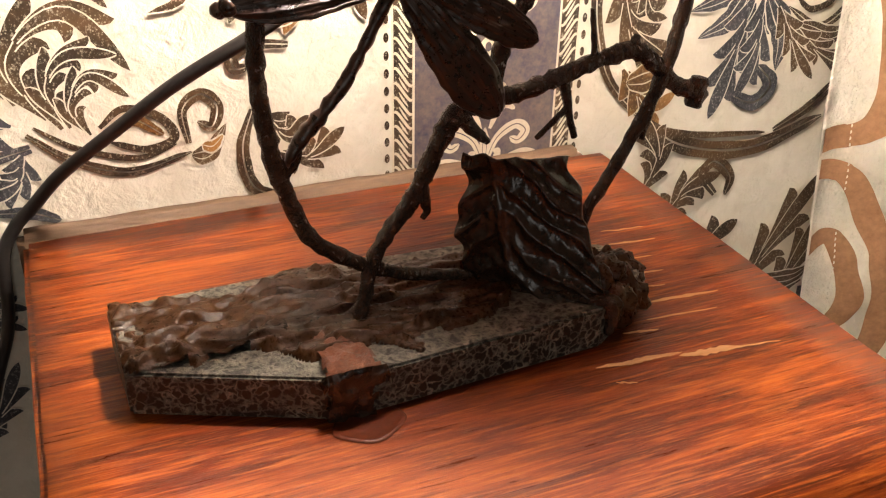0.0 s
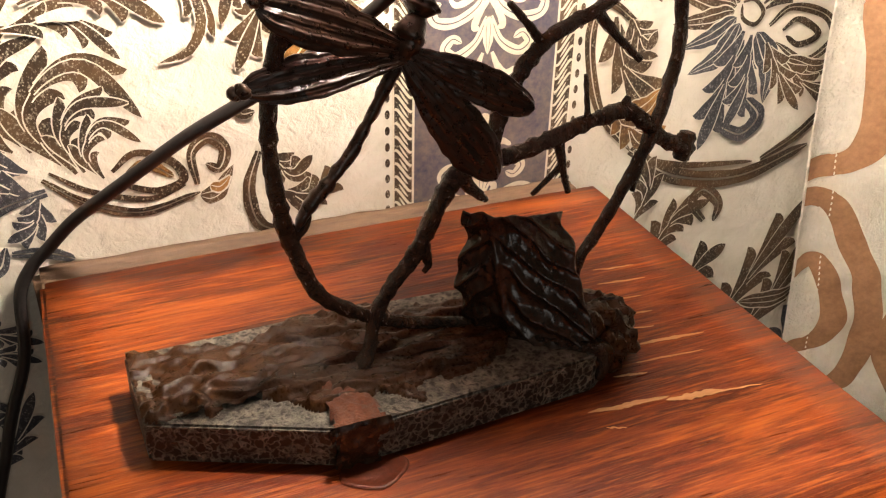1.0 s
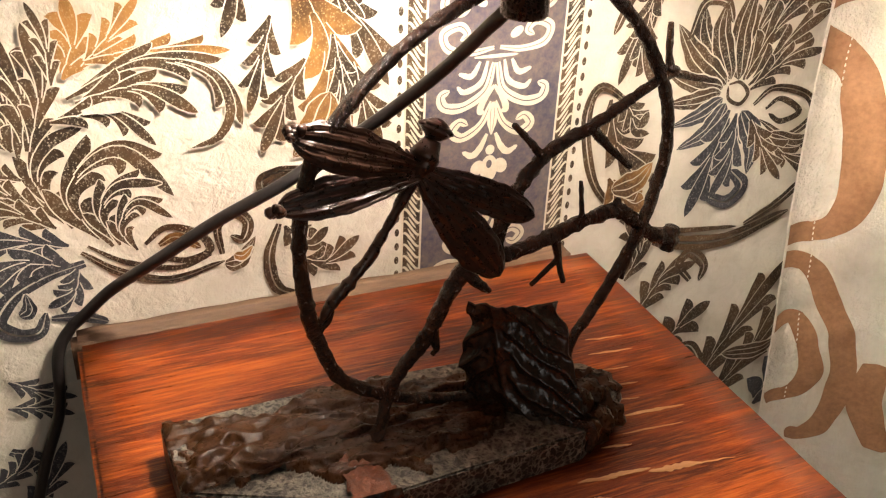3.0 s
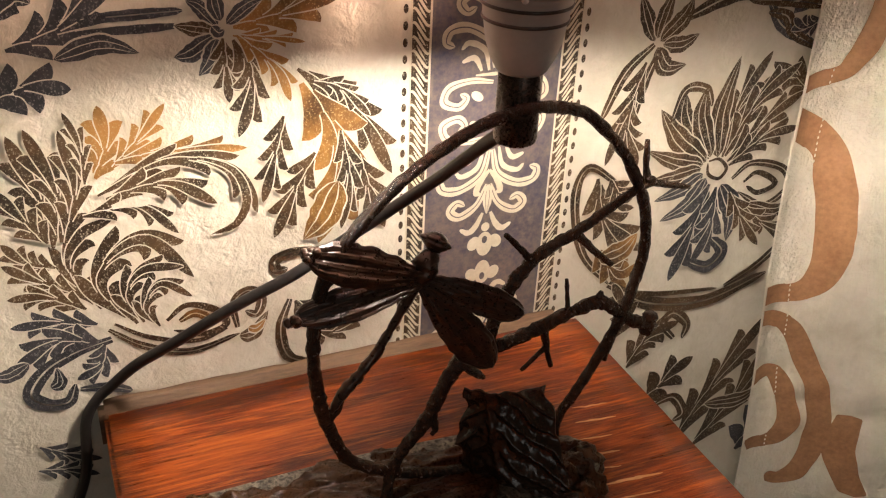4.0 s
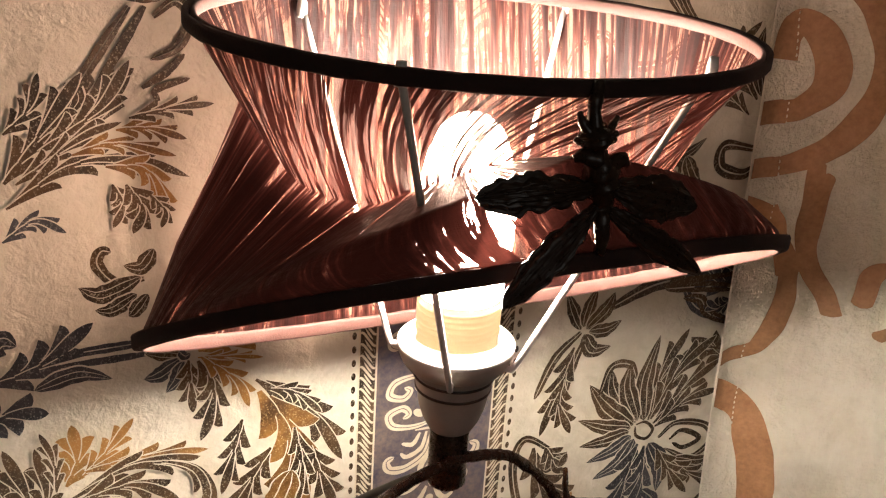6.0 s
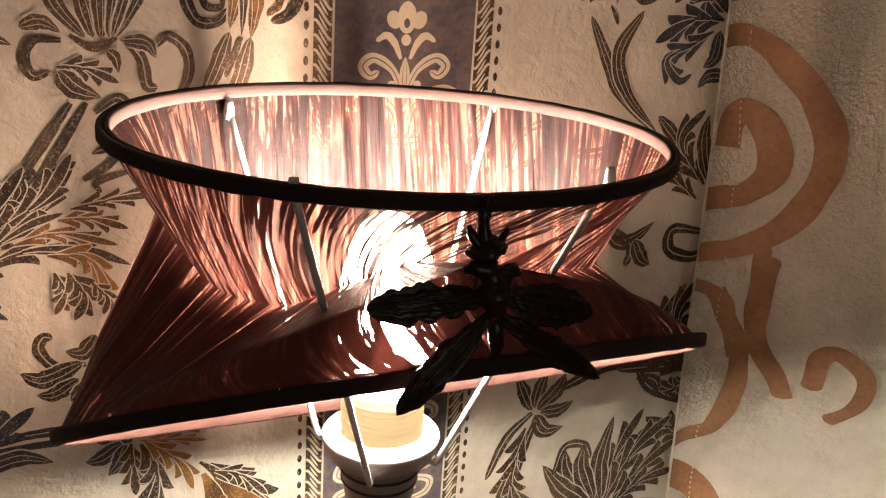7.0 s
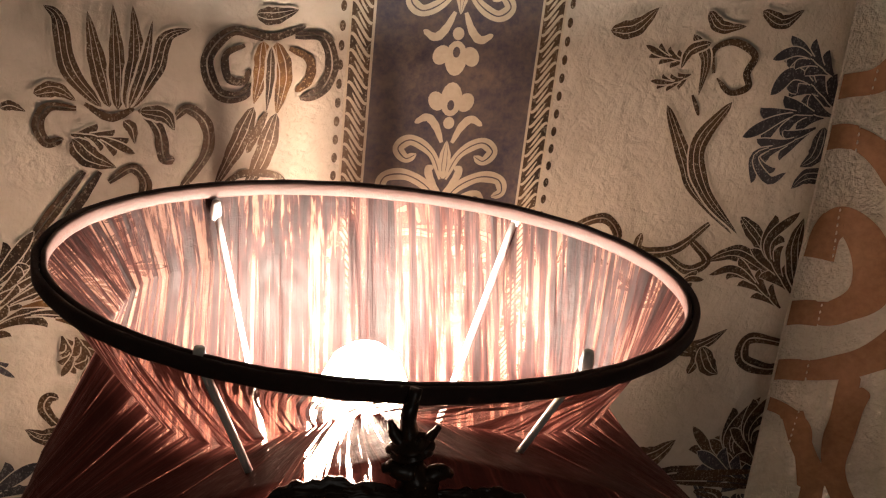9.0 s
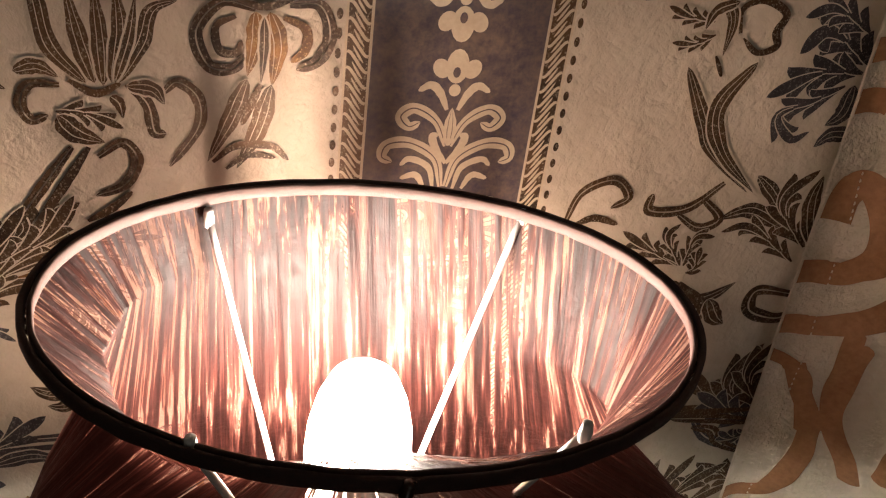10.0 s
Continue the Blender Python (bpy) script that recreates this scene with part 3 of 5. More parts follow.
def dragonfly(lamp, holder, head, thorax, tail, wings, face, label, crumbs=(), legs=()):
    """One closed sculpture: head, thorax, tail and four wings."""
    bm = bmesh.new()
    h, t = Vector(head), Vector(thorax)
    d = (h - t)
    tube([(*(t - d * 0.35), 0.0024), (*t, 0.0042), (*(t + d * 0.45), 0.0044), (*(t + d * 0.78), 0.0026)], 12, 6, 0.25, bm)
    tube([(*(h - d * 0.22), 0.0018), (*h, 0.0047), (*(h + d * 0.24), 0.0040), (*(h + d * 0.36), 0.0012)], 12, 6, 0.3, bm)
    side = d.normalized().cross(Vector(face)).normalized()
    for s in (1, -1):
        c = h + side * 0.0036 * s + d * 0.08
        tube([(*(c - d * 0.12), 0.001), (*c, 0.0027), (*(c + d * 0.12), 0.001)], 10, 5, 0.1, bm)
    tube(tail, 10, 8, 0.28, bm, seed=5)
    for root, tip, width, lean in wings:
        wing(bm, root, tip, width, face, ragged=lean)
    for path in legs:
        tube(path, 7, 5, 0.3, bm)
    for x, y, z in crumbs:
        for k in range(9):
            c = Vector((x, y, z)) + Vector((noise.noise(Vector((k * 3.1, x * 99, 0))), noise.noise(Vector((k * 2.3, z * 99, 4))), noise.noise(Vector((k * 1.7, y * 99, 8))))) * 0.004
            r = bmesh.ops.create_icosphere(bm, subdivisions=2, radius=0.0017)
            for v in r["verts"]:
                v.co = v.co * (1 + 0.5 * noise.noise(v.co * 900 + c * 300)) + c
    return part("dragonfly", bm, WING, holder, label)


def big_leaf(lamp):
    bm, rows = bmesh.new(), []
    n, m = 84, 84
    bl, br, tl, tr_ = Vector((-0.0605, 0.2405, TOP - 0.0006)), Vector((-0.0270, 0.2095, TOP - 0.0006)), Vector((-0.0635, 0.241, 0.6605)), Vector((-0.0310, 0.2345, 0.6565))
    out = Vector((-0.62, -0.78, 0.15)).normalized()
    for lay in (0, 1):
        lays = []
        for j in range(m + 1):
            v, row = j / m, []
            for i in range(n + 1):
                u = i / n
                p = bl.lerp(br, u).lerp(tl.lerp(tr_, u), v)
                p += out * (0.0055 * math.sin(math.pi * u) * (0.4 + 0.6 * v) + 0.0035 * max(0, v - 0.86) / 0.14 * (1 - u))
                mid = 0.34 - 0.06 * v
                rib = (v * 4.6 + abs(u - mid) * 3.6 + 0.5 * noise.noise(Vector((u * 3, v * 3, 9)))) * 2 * math.pi
                p += out * (0.0015 * (1 - abs(math.sin(rib / 2)) ** 0.85) * 1.6 * min(1, abs(u - mid) * 5) + 0.0012 * math.exp(-((u - mid) / 0.04) ** 2))
                p += out * (0.0013 * noise.noise(Vector((u * 5, v * 5, 3))) + 0.0007 * noise.noise(Vector((u * 16, v * 12, 6))))
                wav = 0.0028 * noise.noise(Vector((v * 6, 7 if u > 0.5 else 2, 0)))
                p.x += wav * (abs(u - 0.5) * 2) ** 3 - 0.0035 * (1 - u) ** 4 * math.sin(math.pi * min(1, v * 1.25)) * (v < 0.8)
                p.z += 0.0013 * noise.noise(Vector((u * 7, 4, 1))) * v ** 6
                row.append(bm.verts.new(p - out * 0.0011 * lay))
            lays.append(row)
        rows.append(lays)
    for lay in rows:
        for a, b in zip(lay, lay[1:]):
            for k in range(n):
                bm.faces.new((a[k], a[k + 1], b[k + 1], b[k]))
    f, b = rows
    for k in range(n):
        bm.faces.new((f[m][k], f[m][k + 1], b[m][k + 1], b[m][k]))
        bm.faces.new((f[k][0], f[k + 1][0], b[k + 1][0], b[k][0]))
        bm.faces.new((f[k][n], f[k + 1][n], b[k + 1][n], b[k][n]))
    leaf = part("leaf", bm, LEAF, lamp, "large ribbed glossy black leaf standing upright")
    part("stalk", tube([(-0.061, 0.2400, TOP + 0.0008, 0.0016), (-0.046, 0.2262, TOP + 0.0014, 0.0017), (-0.034, 0.2150, TOP + 0.0012, 0.0018), (-0.0265, 0.2090, TOP + 0.0006, 0.0022), (-0.0262, 0.2085, TOP - 0.010, 0.0016)], 8, 8, 0.4), BARK, leaf)
    for x, y, z, r in ((-0.0255, 0.2125, 0.612, 0.005), (-0.0185, 0.2175, 0.6095, 0.007), (-0.0115, 0.2235, 0.6085, 0.0078), (-0.008, 0.232, 0.6105, 0.007), (-0.017, 0.226, 0.616, 0.006), (-0.024, 0.221, 0.618, 0.0045)):
        crust = bmesh.new()
        r_ = bmesh.ops.create_icosphere(crust, subdivisions=3, radius=r)
        for v in r_["verts"]:
            v.co = v.co * (1 + 0.5 * noise.noise(v.co.normalized() * 2.2 + Vector((x * 400, 0, 0)))) + Vector((x, y, z))
            v.co.z = max(v.co.z, TABLE_Z + 0.0008)
        part("bark_crust", crust, RESIN, lamp, "lumpy brown bark crust at slab end")


AXIS = (-0.0475, 0.2485)


def socket(lamp):
    part("sleeve", lathe([(0.0072, 0.759), (0.0078, 0.760), (0.0078, 0.7845), (0.0072, 0.786)], (*AXIS, 0), 28), SLEEVE, lamp, "dark metal tube under the socket")
    s = part("socket", lathe([(0.0084, 0.7850), (0.0092, 0.7862), (0.0112, 0.7900), (0.0130, 0.7955), (0.0140, 0.8020), (0.0144, 0.8025), (0.0146, 0.8070), (0.0152, 0.8075), (0.0154, 0.8105), (0.0160, 0.8110), (0.0164, 0.8135)], (*AXIS, 0), 44), WHITE_PLASTIC, lamp, "tapered white plastic lamp socket")
    part("collar", lathe([(0.0166, 0.8125), (0.0185, 0.8130), (0.0203, 0.8150), (0.0214, 0.8178), (0.0221, 0.8205), (0.0223, 0.8222), (0.0218, 0.8228), (0.0204, 0.8216), (0.0186, 0.8206), (0.0182, 0.8250), (0.0168, 0.8255), (0.0164, 0.8150)], (*AXIS, 0), 44), WHITE_PLASTIC, s, "flared white shade ring")
    # raised black rings stand in for the shade inside the socket's recesses
    for z, r in ((0.8028, 0.0146), (0.8080, 0.0154)):
        part("groove_shade", lathe([(r, z), (r + 0.0003, z + 0.0003), (r + 0.0003, z + 0.0009), (r, z + 0.0012)], (*AXIS, 0), 44), BLACK_WIRE, s, "thin black ring drawn as a shade line")
    prof = [(0.0150, 0.8165)]
    for k in range(6):
        z = 0.8275 + 0.0022 * k
        prof += [(0.0151, z), (0.0157, z + 0.0005), (0.0157, z + 0.0013), (0.0151, z + 0.0018)]
    b = part("bulb", lathe([(0.0153, 0.8425), (0.0162, 0.850), (0.0168, 0.856), (0.0176, 0.864), (0.0178, 0.873), (0.0170, 0.884), (0.0146, 0.895), (0.0108, 0.904), (0.0062, 0.908), (0.0025, 0.9092), (0.0006, 0.9095)], (*AXIS, 0), 36), BULB, lamp, "glowing frosted candle-shaped bulb")
    part("neck", lathe(prof + [(0.0153, 0.8424)], (*AXIS, 0), 36), NECK, b, "warm translucent ridged bulb neck")


# rings of the shade: centre, half axes
TOP_RING = (Vector((-0.0457, 0.2399, 0.9387)), Vector((0.0961, -0.0034, -0.0033)), Vector((0.0014, 0.0627, 0.0041)))
LOW_RING = (Vector((-0.0440, 0.2440, 0.8430)), Vector((0.1160, -0.0160, 0.0090)), Vector((0.0120, 0.0690, -0.0420)))


def on_ring(ring, a):
    return ring[0] + ring[1] * math.cos(a) + ring[2] * math.sin(a)


def angle_from_front(a):
    return math.atan2(math.sin(a + math.pi / 2), math.cos(a + math.pi / 2))


TURN = (-2.7, -2.2, -1.9, -1.57, -1.2, -0.8, 0.0, 0.8, 1.2, 1.57, 1.9, 2.3, 2.7)
PULL = (0.0, 0.009, 0.018, 0.022, 0.033, 0.044, 0.048, 0.046, 0.042, 0.032, 0.018, 0.007, 0.0)
WAIST = (0.8, 0.8, 0.79, 0.76, 0.50, 0.30, 0.30, 0.30, 0.36, 0.42, 0.45, 0.5, 0.5)


def pinned(fr):
    """How far the skirt is gathered up to the ornament that pins it in front."""
    return 1 / (1 + math.exp((abs(fr) - 1.05) * 9))


def shade_point(a, v):
    """Cloth between the rings: straight at the back; round the front a skirt rises to a ridge, dives to a waist and flares up again."""
    lo, hi = on_ring(LOW_RING, a), on_ring(TOP_RING, a)
    fr = angle_from_front(a)
    pull, waist, pin = np.interp(fr, TURN, PULL), np.interp(fr, TURN, WAIST), pinned(fr)
    crest = np.interp(fr, (-1.15, -0.52, -0.2, 0.05, 0.25, 0.55, 0.9, 1.15), (0.03, 0.27, 0.46, 0.62, 0.52, 0.36, 0.16, 0.04))
    # (share of the way up, pull to the axis) at ridge and waist
    ridge = (crest * pin + 0.45 * waist * (1 - pin), 0.003 * pin + pull * 0.34 * (1 - pin))
    dip = (waist, pull)
    if v < 0.4:
        s = v / 0.4
        h, p_in = ridge[0] * s, ridge[1] * s - 0.004 * pin * math.sin(math.pi * s)
    elif v < 0.6:
        s = (v - 0.4) / 0.2
        q = s ** 0.85
        h, p_in = ridge[0] + (dip[0] - ridge[0]) * q, ridge[1] + (dip[1] - ridge[1]) * q
    else:
        s = (v - 0.6) / 0.4
        h, p_in = dip[0] + (1 - dip[0]) * s, dip[1] * (1 - s) ** 1.05
    p = lo.lerp(hi, h)
    axis = Vector((AXIS[0], AXIS[1] + 0.004, p.z))
    d = axis - p
    p += d.normalized() * min(p_in, d.length - 0.028)
    sag = math.exp(-((fr - 0.55) / 0.35) ** 2) * max(0.0, v - 0.6) / 0.4 * (1 - v) / 0.4 * 4
    p += d.normalized() * (0.0009 * noise.noise(Vector((math.cos(a) * 9, math.sin(a) * 9, v * 2))) + 0.0003 * math.sin(a * 90 + 3 * noise.noise(Vector((a * 5, v, 0)))) + 0.005 * sag * noise.noise(Vector((fr * 7, 2, v * 9))))
    return p


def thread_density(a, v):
    """1 where the thread lies thick, less where it is stretched sheer or thinned to pass light."""
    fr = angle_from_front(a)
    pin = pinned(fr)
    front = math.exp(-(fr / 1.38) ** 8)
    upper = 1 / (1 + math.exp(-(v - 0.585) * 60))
    # slow sine and both dips added to steer bulb light to wall and curtain
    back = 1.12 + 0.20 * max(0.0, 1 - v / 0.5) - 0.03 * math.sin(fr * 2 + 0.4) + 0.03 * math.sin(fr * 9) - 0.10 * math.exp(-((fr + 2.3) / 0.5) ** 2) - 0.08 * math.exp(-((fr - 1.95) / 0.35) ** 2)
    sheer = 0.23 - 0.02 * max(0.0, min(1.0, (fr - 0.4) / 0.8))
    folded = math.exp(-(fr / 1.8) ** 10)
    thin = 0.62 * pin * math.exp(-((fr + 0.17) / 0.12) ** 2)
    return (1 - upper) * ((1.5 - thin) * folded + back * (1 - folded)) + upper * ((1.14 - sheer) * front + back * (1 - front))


def rim(ring, r, tall, a0=0.0, a1=2 * math.pi, inset=0.0, lift=0.0):
    """A flat binding round a ring: taller than thick."""
    bm, rows, n = bmesh.new(), [], 140
    for i in range(n):
        a = 2 * math.pi * i / n
        c = on_ring(ring, a)
        o = (c - ring[0])
        o.z = 0
        o.normalize()
        c = c + Vector((0, 0, lift)) - o * inset + o * 0.0004 * noise.noise(c * 150)
        up = Vector((0, 0, tall * (1 + 0.1 * noise.noise(c * 110))))
        rows.append([bm.verts.new(c + o * r * x + up * z) for x, z in ((1, -0.7), (1, 0.7), (0.5, 1), (-0.5, 1), (-1, 0.7), (-1, -0.7), (-0.5, -1), (0.5, -1))])
    for i in range(n):
        a, b = rows[i], rows[(i + 1) % n]
        for k in range(8):
            bm.faces.new((a[k], a[(k + 1) % 8], b[(k + 1) % 8], b[k]))
    return bm


def shade(lamp):
    nu, nv = 300, 60
    bm = bmesh.new()
    uv = bm.loops.layers.uv.new("thread")
    thick = bm.verts.layers.float.new("thread_lay")
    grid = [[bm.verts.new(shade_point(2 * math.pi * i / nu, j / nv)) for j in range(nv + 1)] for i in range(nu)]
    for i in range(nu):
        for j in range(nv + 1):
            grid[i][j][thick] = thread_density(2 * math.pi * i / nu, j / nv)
    for i in range(nu):
        for j in range(nv):
            k = (i + 1) % nu
            f = bm.faces.new((grid[i][j], grid[k][j], grid[k][j + 1], grid[i][j + 1]))
            for loop, (a, b) in zip(f.loops, ((i, j), (i + 1, j), (i + 1, j + 1), (i, j + 1))):
                tw = 0.03 * math.sin(math.pi * b / nv) * math.exp(-(angle_from_front(2 * math.pi * i / nu) / 1.2) ** 2)
                loop[uv].uv = (a / nu + tw, b / nv)
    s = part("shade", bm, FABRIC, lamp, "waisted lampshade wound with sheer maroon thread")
    part("top_rim", rim(TOP_RING, 0.0010, 0.0024, inset=-0.0012), RIM, s, "dark velvet binding of upper ring")
    part("top_lining", rim(TOP_RING, 0.0008, 0.0022, inset=0.0012), PINK_TRIM, s, "pink binding inside upper ring")
    part("bottom_rim", rim(LOW_RING, 0.0010, 0.0028, inset=-0.0012), RIM, s, "dark velvet binding of lower ring")
    part("bottom_lining", rim(LOW_RING, 0.0008, 0.0030, inset=0.0012, lift=-0.0004), PINK_TRIM, s, "pink binding inside lower ring")
    for foot, head, mat in (((-0.0665, 0.2640, 0.8165), (-0.0945, 0.2925, 0.9375), WHITE_WIRE), ((-0.0315, 0.2345, 0.8145), (-0.0005, 0.1880, 0.9360), WHITE_WIRE),
                            ((-0.0300, 0.2630, 0.8165), (0.0108, 0.2905, 0.9385), WHITE_WIRE), ((-0.0590, 0.2285, 0.8150), (-0.0990, 0.1905, 0.9370), WHITE_WIRE)):
        f, h = Vector(foot), Vector(head)
        c = Vector((*AXIS, f.z))
        inner = c + (f - c) * 0.86
        bend = f + (f - c).normalized() * 0.0015 + Vector((0, 0, 0.001))
        low = bend + (h - bend) * 0.12
        part("spoke", tube([(*inner, 0.0012), (*f, 0.0012), (*bend, 0.0012), (*low, 0.0012), (*bend.lerp(h, 0.5), 0.0012), (*h, 0.0012)], 8, 6), mat, s)
        part("clip", tube([(*(h - Vector((0, 0, 0.003))), 0.0016), (*h, 0.0019), (*(h + Vector((0, 0, 0.0035))), 0.0014)], 8, 4), mat, s)
    c = Vector((-0.0462, 0.1712, 0.905))
    dragonfly(lamp, s, c + Vector((-0.003, 0.001, 0.0165)), c + Vector((0, 0, 0.003)), [(*(c + Vector((0, 0, -0.002))), 0.003), (*(c + Vector((0.0012, -0.001, -0.009))), 0.0022), (*(c + Vector((0.0022, 0, -0.0165))), 0.0014)],
              [(c + Vector((-0.002, 0, 0.0035)), (-0.0835, 0.174, 0.9075), 0.0115, 0.5), (c + Vector((-0.001, 0, -0.002)), (-0.0748, 0.1695, 0.8765), 0.0095, 0.25),
               (c + Vector((0.002, 0, 0.0035)), (-0.0130, 0.170, 0.9000), 0.0130, 0.3), (c + Vector((0.001, 0, -0.002)), (-0.0105, 0.166, 0.8800), 0.0085, 0.25)],
              (-0.35, -0.93, 0.25), "dark dragonfly ornament pinned to the shade", ((-0.0480, 0.1716, 0.9225),), (
                  [(-0.0500, 0.1722, 0.924, 0.0022), (-0.0505, 0.1730, 0.931, 0.0020), (-0.0490, 0.1745, 0.9375, 0.0014)], [(-0.0500, 0.172, 0.922, 0.0022), (-0.0535, 0.1725, 0.926, 0.0016), (-0.0548, 0.1735, 0.9295, 0.0006)],
                  [(-0.0480, 0.172, 0.921, 0.0022), (-0.0450, 0.1722, 0.925, 0.0015), (-0.0425, 0.1735, 0.9275, 0.0006)], [(-0.0490, 0.171, 0.917, 0.0030), (-0.0530, 0.1710, 0.9180, 0.0024), (-0.0560, 0.172, 0.9170, 0.0010)],
                  [(-0.0460, 0.171, 0.914, 0.0030), (-0.0420, 0.1710, 0.9160, 0.0024), (-0.0385, 0.172, 0.9145, 0.0010)]))


def build_lamp():
    lamp = thing("table_lamp", (-0.09, 0.236, TABLE_Z), "handmade lamp with twig hoop and maroon thread shade on table", "lamp")
    slab_base(lamp)
    twigs(lamp)
    big_leaf(lamp)
    socket(lamp)
    dragonfly(lamp, lamp, (-0.0800, 0.2405, 0.7268), (-0.0855, 0.238, 0.7165), [(-0.087, 0.239, 0.713, 0.0026), (-0.0905, 0.239, 0.7065, 0.0019), (-0.0960, 0.2385, 0.6965, 0.0018), (-0.1025, 0.238, 0.6865, 0.0019), (-0.1105, 0.2365, 0.6785, 0.0022), (-0.1165, 0.2355, 0.6725, 0.0020), (-0.1205, 0.2350, 0.6665, 0.0010)],
              [((-0.0850, 0.2375, 0.7160), (-0.1287, 0.232, 0.7352), 0.0152, 0.0), ((-0.0865, 0.2365, 0.7140), (-0.1340, 0.231, 0.7125), 0.0128, 0.0),
               ((-0.0845, 0.2375, 0.7155), (-0.0462, 0.231, 0.6955), 0.0120, 0.0), ((-0.0860, 0.2365, 0.7140), (-0.0578, 0.2305, 0.6745), 0.0162, 0.0)],
              (-0.38, -0.80, 0.46), "dark lacquered dragonfly with spread wings on the hoop", ((-0.1278, 0.2315, 0.7365), (-0.1335, 0.2305, 0.7128)))
    shade(lamp)
    part("cable", tube([(-0.0490, 0.2490, 0.7640, 0.0026), (-0.0515, 0.2620, 0.7530, 0.0026), (-0.0570, 0.2880, 0.7290, 0.0026), (-0.0720, 0.3080, 0.7055, 0.0026), (-0.0935, 0.3130, 0.6900, 0.0026), (-0.1130, 0.3120, 0.6795, 0.0026), (-0.1370, 0.3190, 0.6645, 0.0026), (-0.1610, 0.3310, 0.6440, 0.0026), (-0.1790, 0.3435, 0.6265, 0.0026), (-0.1905, 0.3515, 0.6120, 0.0026), (-0.1985, 0.3545, 0.6030, 0.0026), (-0.2050, 0.3550, 0.5900, 0.0026), (-0.2090, 0.3550, 0.5600, 0.0026), (-0.2230, 0.3540, 0.5200, 0.0026), (-0.2400, 0.3530, 0.4400, 0.0026), (-0.2500, 0.3500, 0.2000, 0.0026), (-0.2500, 0.3400, 0.0040, 0.0026)], 10, 8), CABLE, lamp, "black rubber power cable")
    settle(lamp)


build_lamp()


# ---- the wallpaper's print ----
PRINTS = {}
LAYER = [0, 0]


def strip(material, left, right):
    """One printed shape between two lines of (x, z) millimetres, a hair proud of the paper."""
    verts, faces = PRINTS.setdefault(material.name, ([], []))
    LAYER[1] += 1
    y = WALL_Y - 0.0003 - 0.0000014 * (LAYER[0] % 700)
    n, k = len(verts), len(left)
    for p, q in zip(left, right):
        verts.append((p[0] / 1000, y, p[1] / 1000))
        verts.append((q[0] / 1000, y, q[1] / 1000))
    for i in range(k - 1):
        faces.append((n + 2 * i, n + 2 * i + 1, n + 2 * i + 3, n + 2 * i + 2))


def sides(line):
    out = []
    for i in range(len(line)):
        a, b = line[max(i - 1, 0)], line[min(i + 1, len(line) - 1)]
        d = (b - a) / (np.linalg.norm(b - a) + 1e-9)
        out.append((d, np.array((-d[1], d[0]))))
    return out


def banded(material, line, widths, cuts, halo=0.0):
    """A shape along a line, cut into lengthwise bands with paper between them."""
    LAYER[0] += 1
    nrm = sides(line)
    if halo:
        strip(PAPER, [p - n * (w / 2 + halo) for p, (_, n), w in zip(line, nrm, widths)], [p + n * (w / 2 + halo) for p, (_, n), w in zip(line, nrm, widths)])
        LAYER[0] += 1
    for lo, hi in cuts:
        strip(material, [p + n * w * lo for p, (_, n), w in zip(line, nrm, widths)], [p + n * w * hi for p, (_, n), w in zip(line, nrm, widths)])


def petal(material, w, *pts):
    line = spline(pts, 9)
    s = np.linspace(0, 1, len(line))
    wid = w * np.sin(np.pi * np.clip(s, 0, 1) ** 0.72) ** 0.8 * (1 + 0.06 * np.sin(s * 23 + w))
    banded(material, line, wid, ((-0.5, -0.21), (-0.16, 0.15), (0.20, 0.5)) if w > 5 else ((-0.5, -0.05), (0.05, 0.5)), 0.0 if material in (CREAM_PRINT,) else 0.8)


def ribbon(material, w, *pts):
    line = spline(pts, 9)
    s = np.linspace(0, 1, len(line))
    wid = w * (0.35 + 0.65 * np.sin(np.pi * np.clip(s * 0.86 + 0.05, 0, 1))) * (1 + 0.05 * np.sin(s * 31 + w)) * np.minimum(1, (1 - s) * 12 + 0.3)
    banded(material, line, wid, ((-0.5, -0.06), (0.06, 0.5)) if w > 4 else ((-0.5, 0.5),))


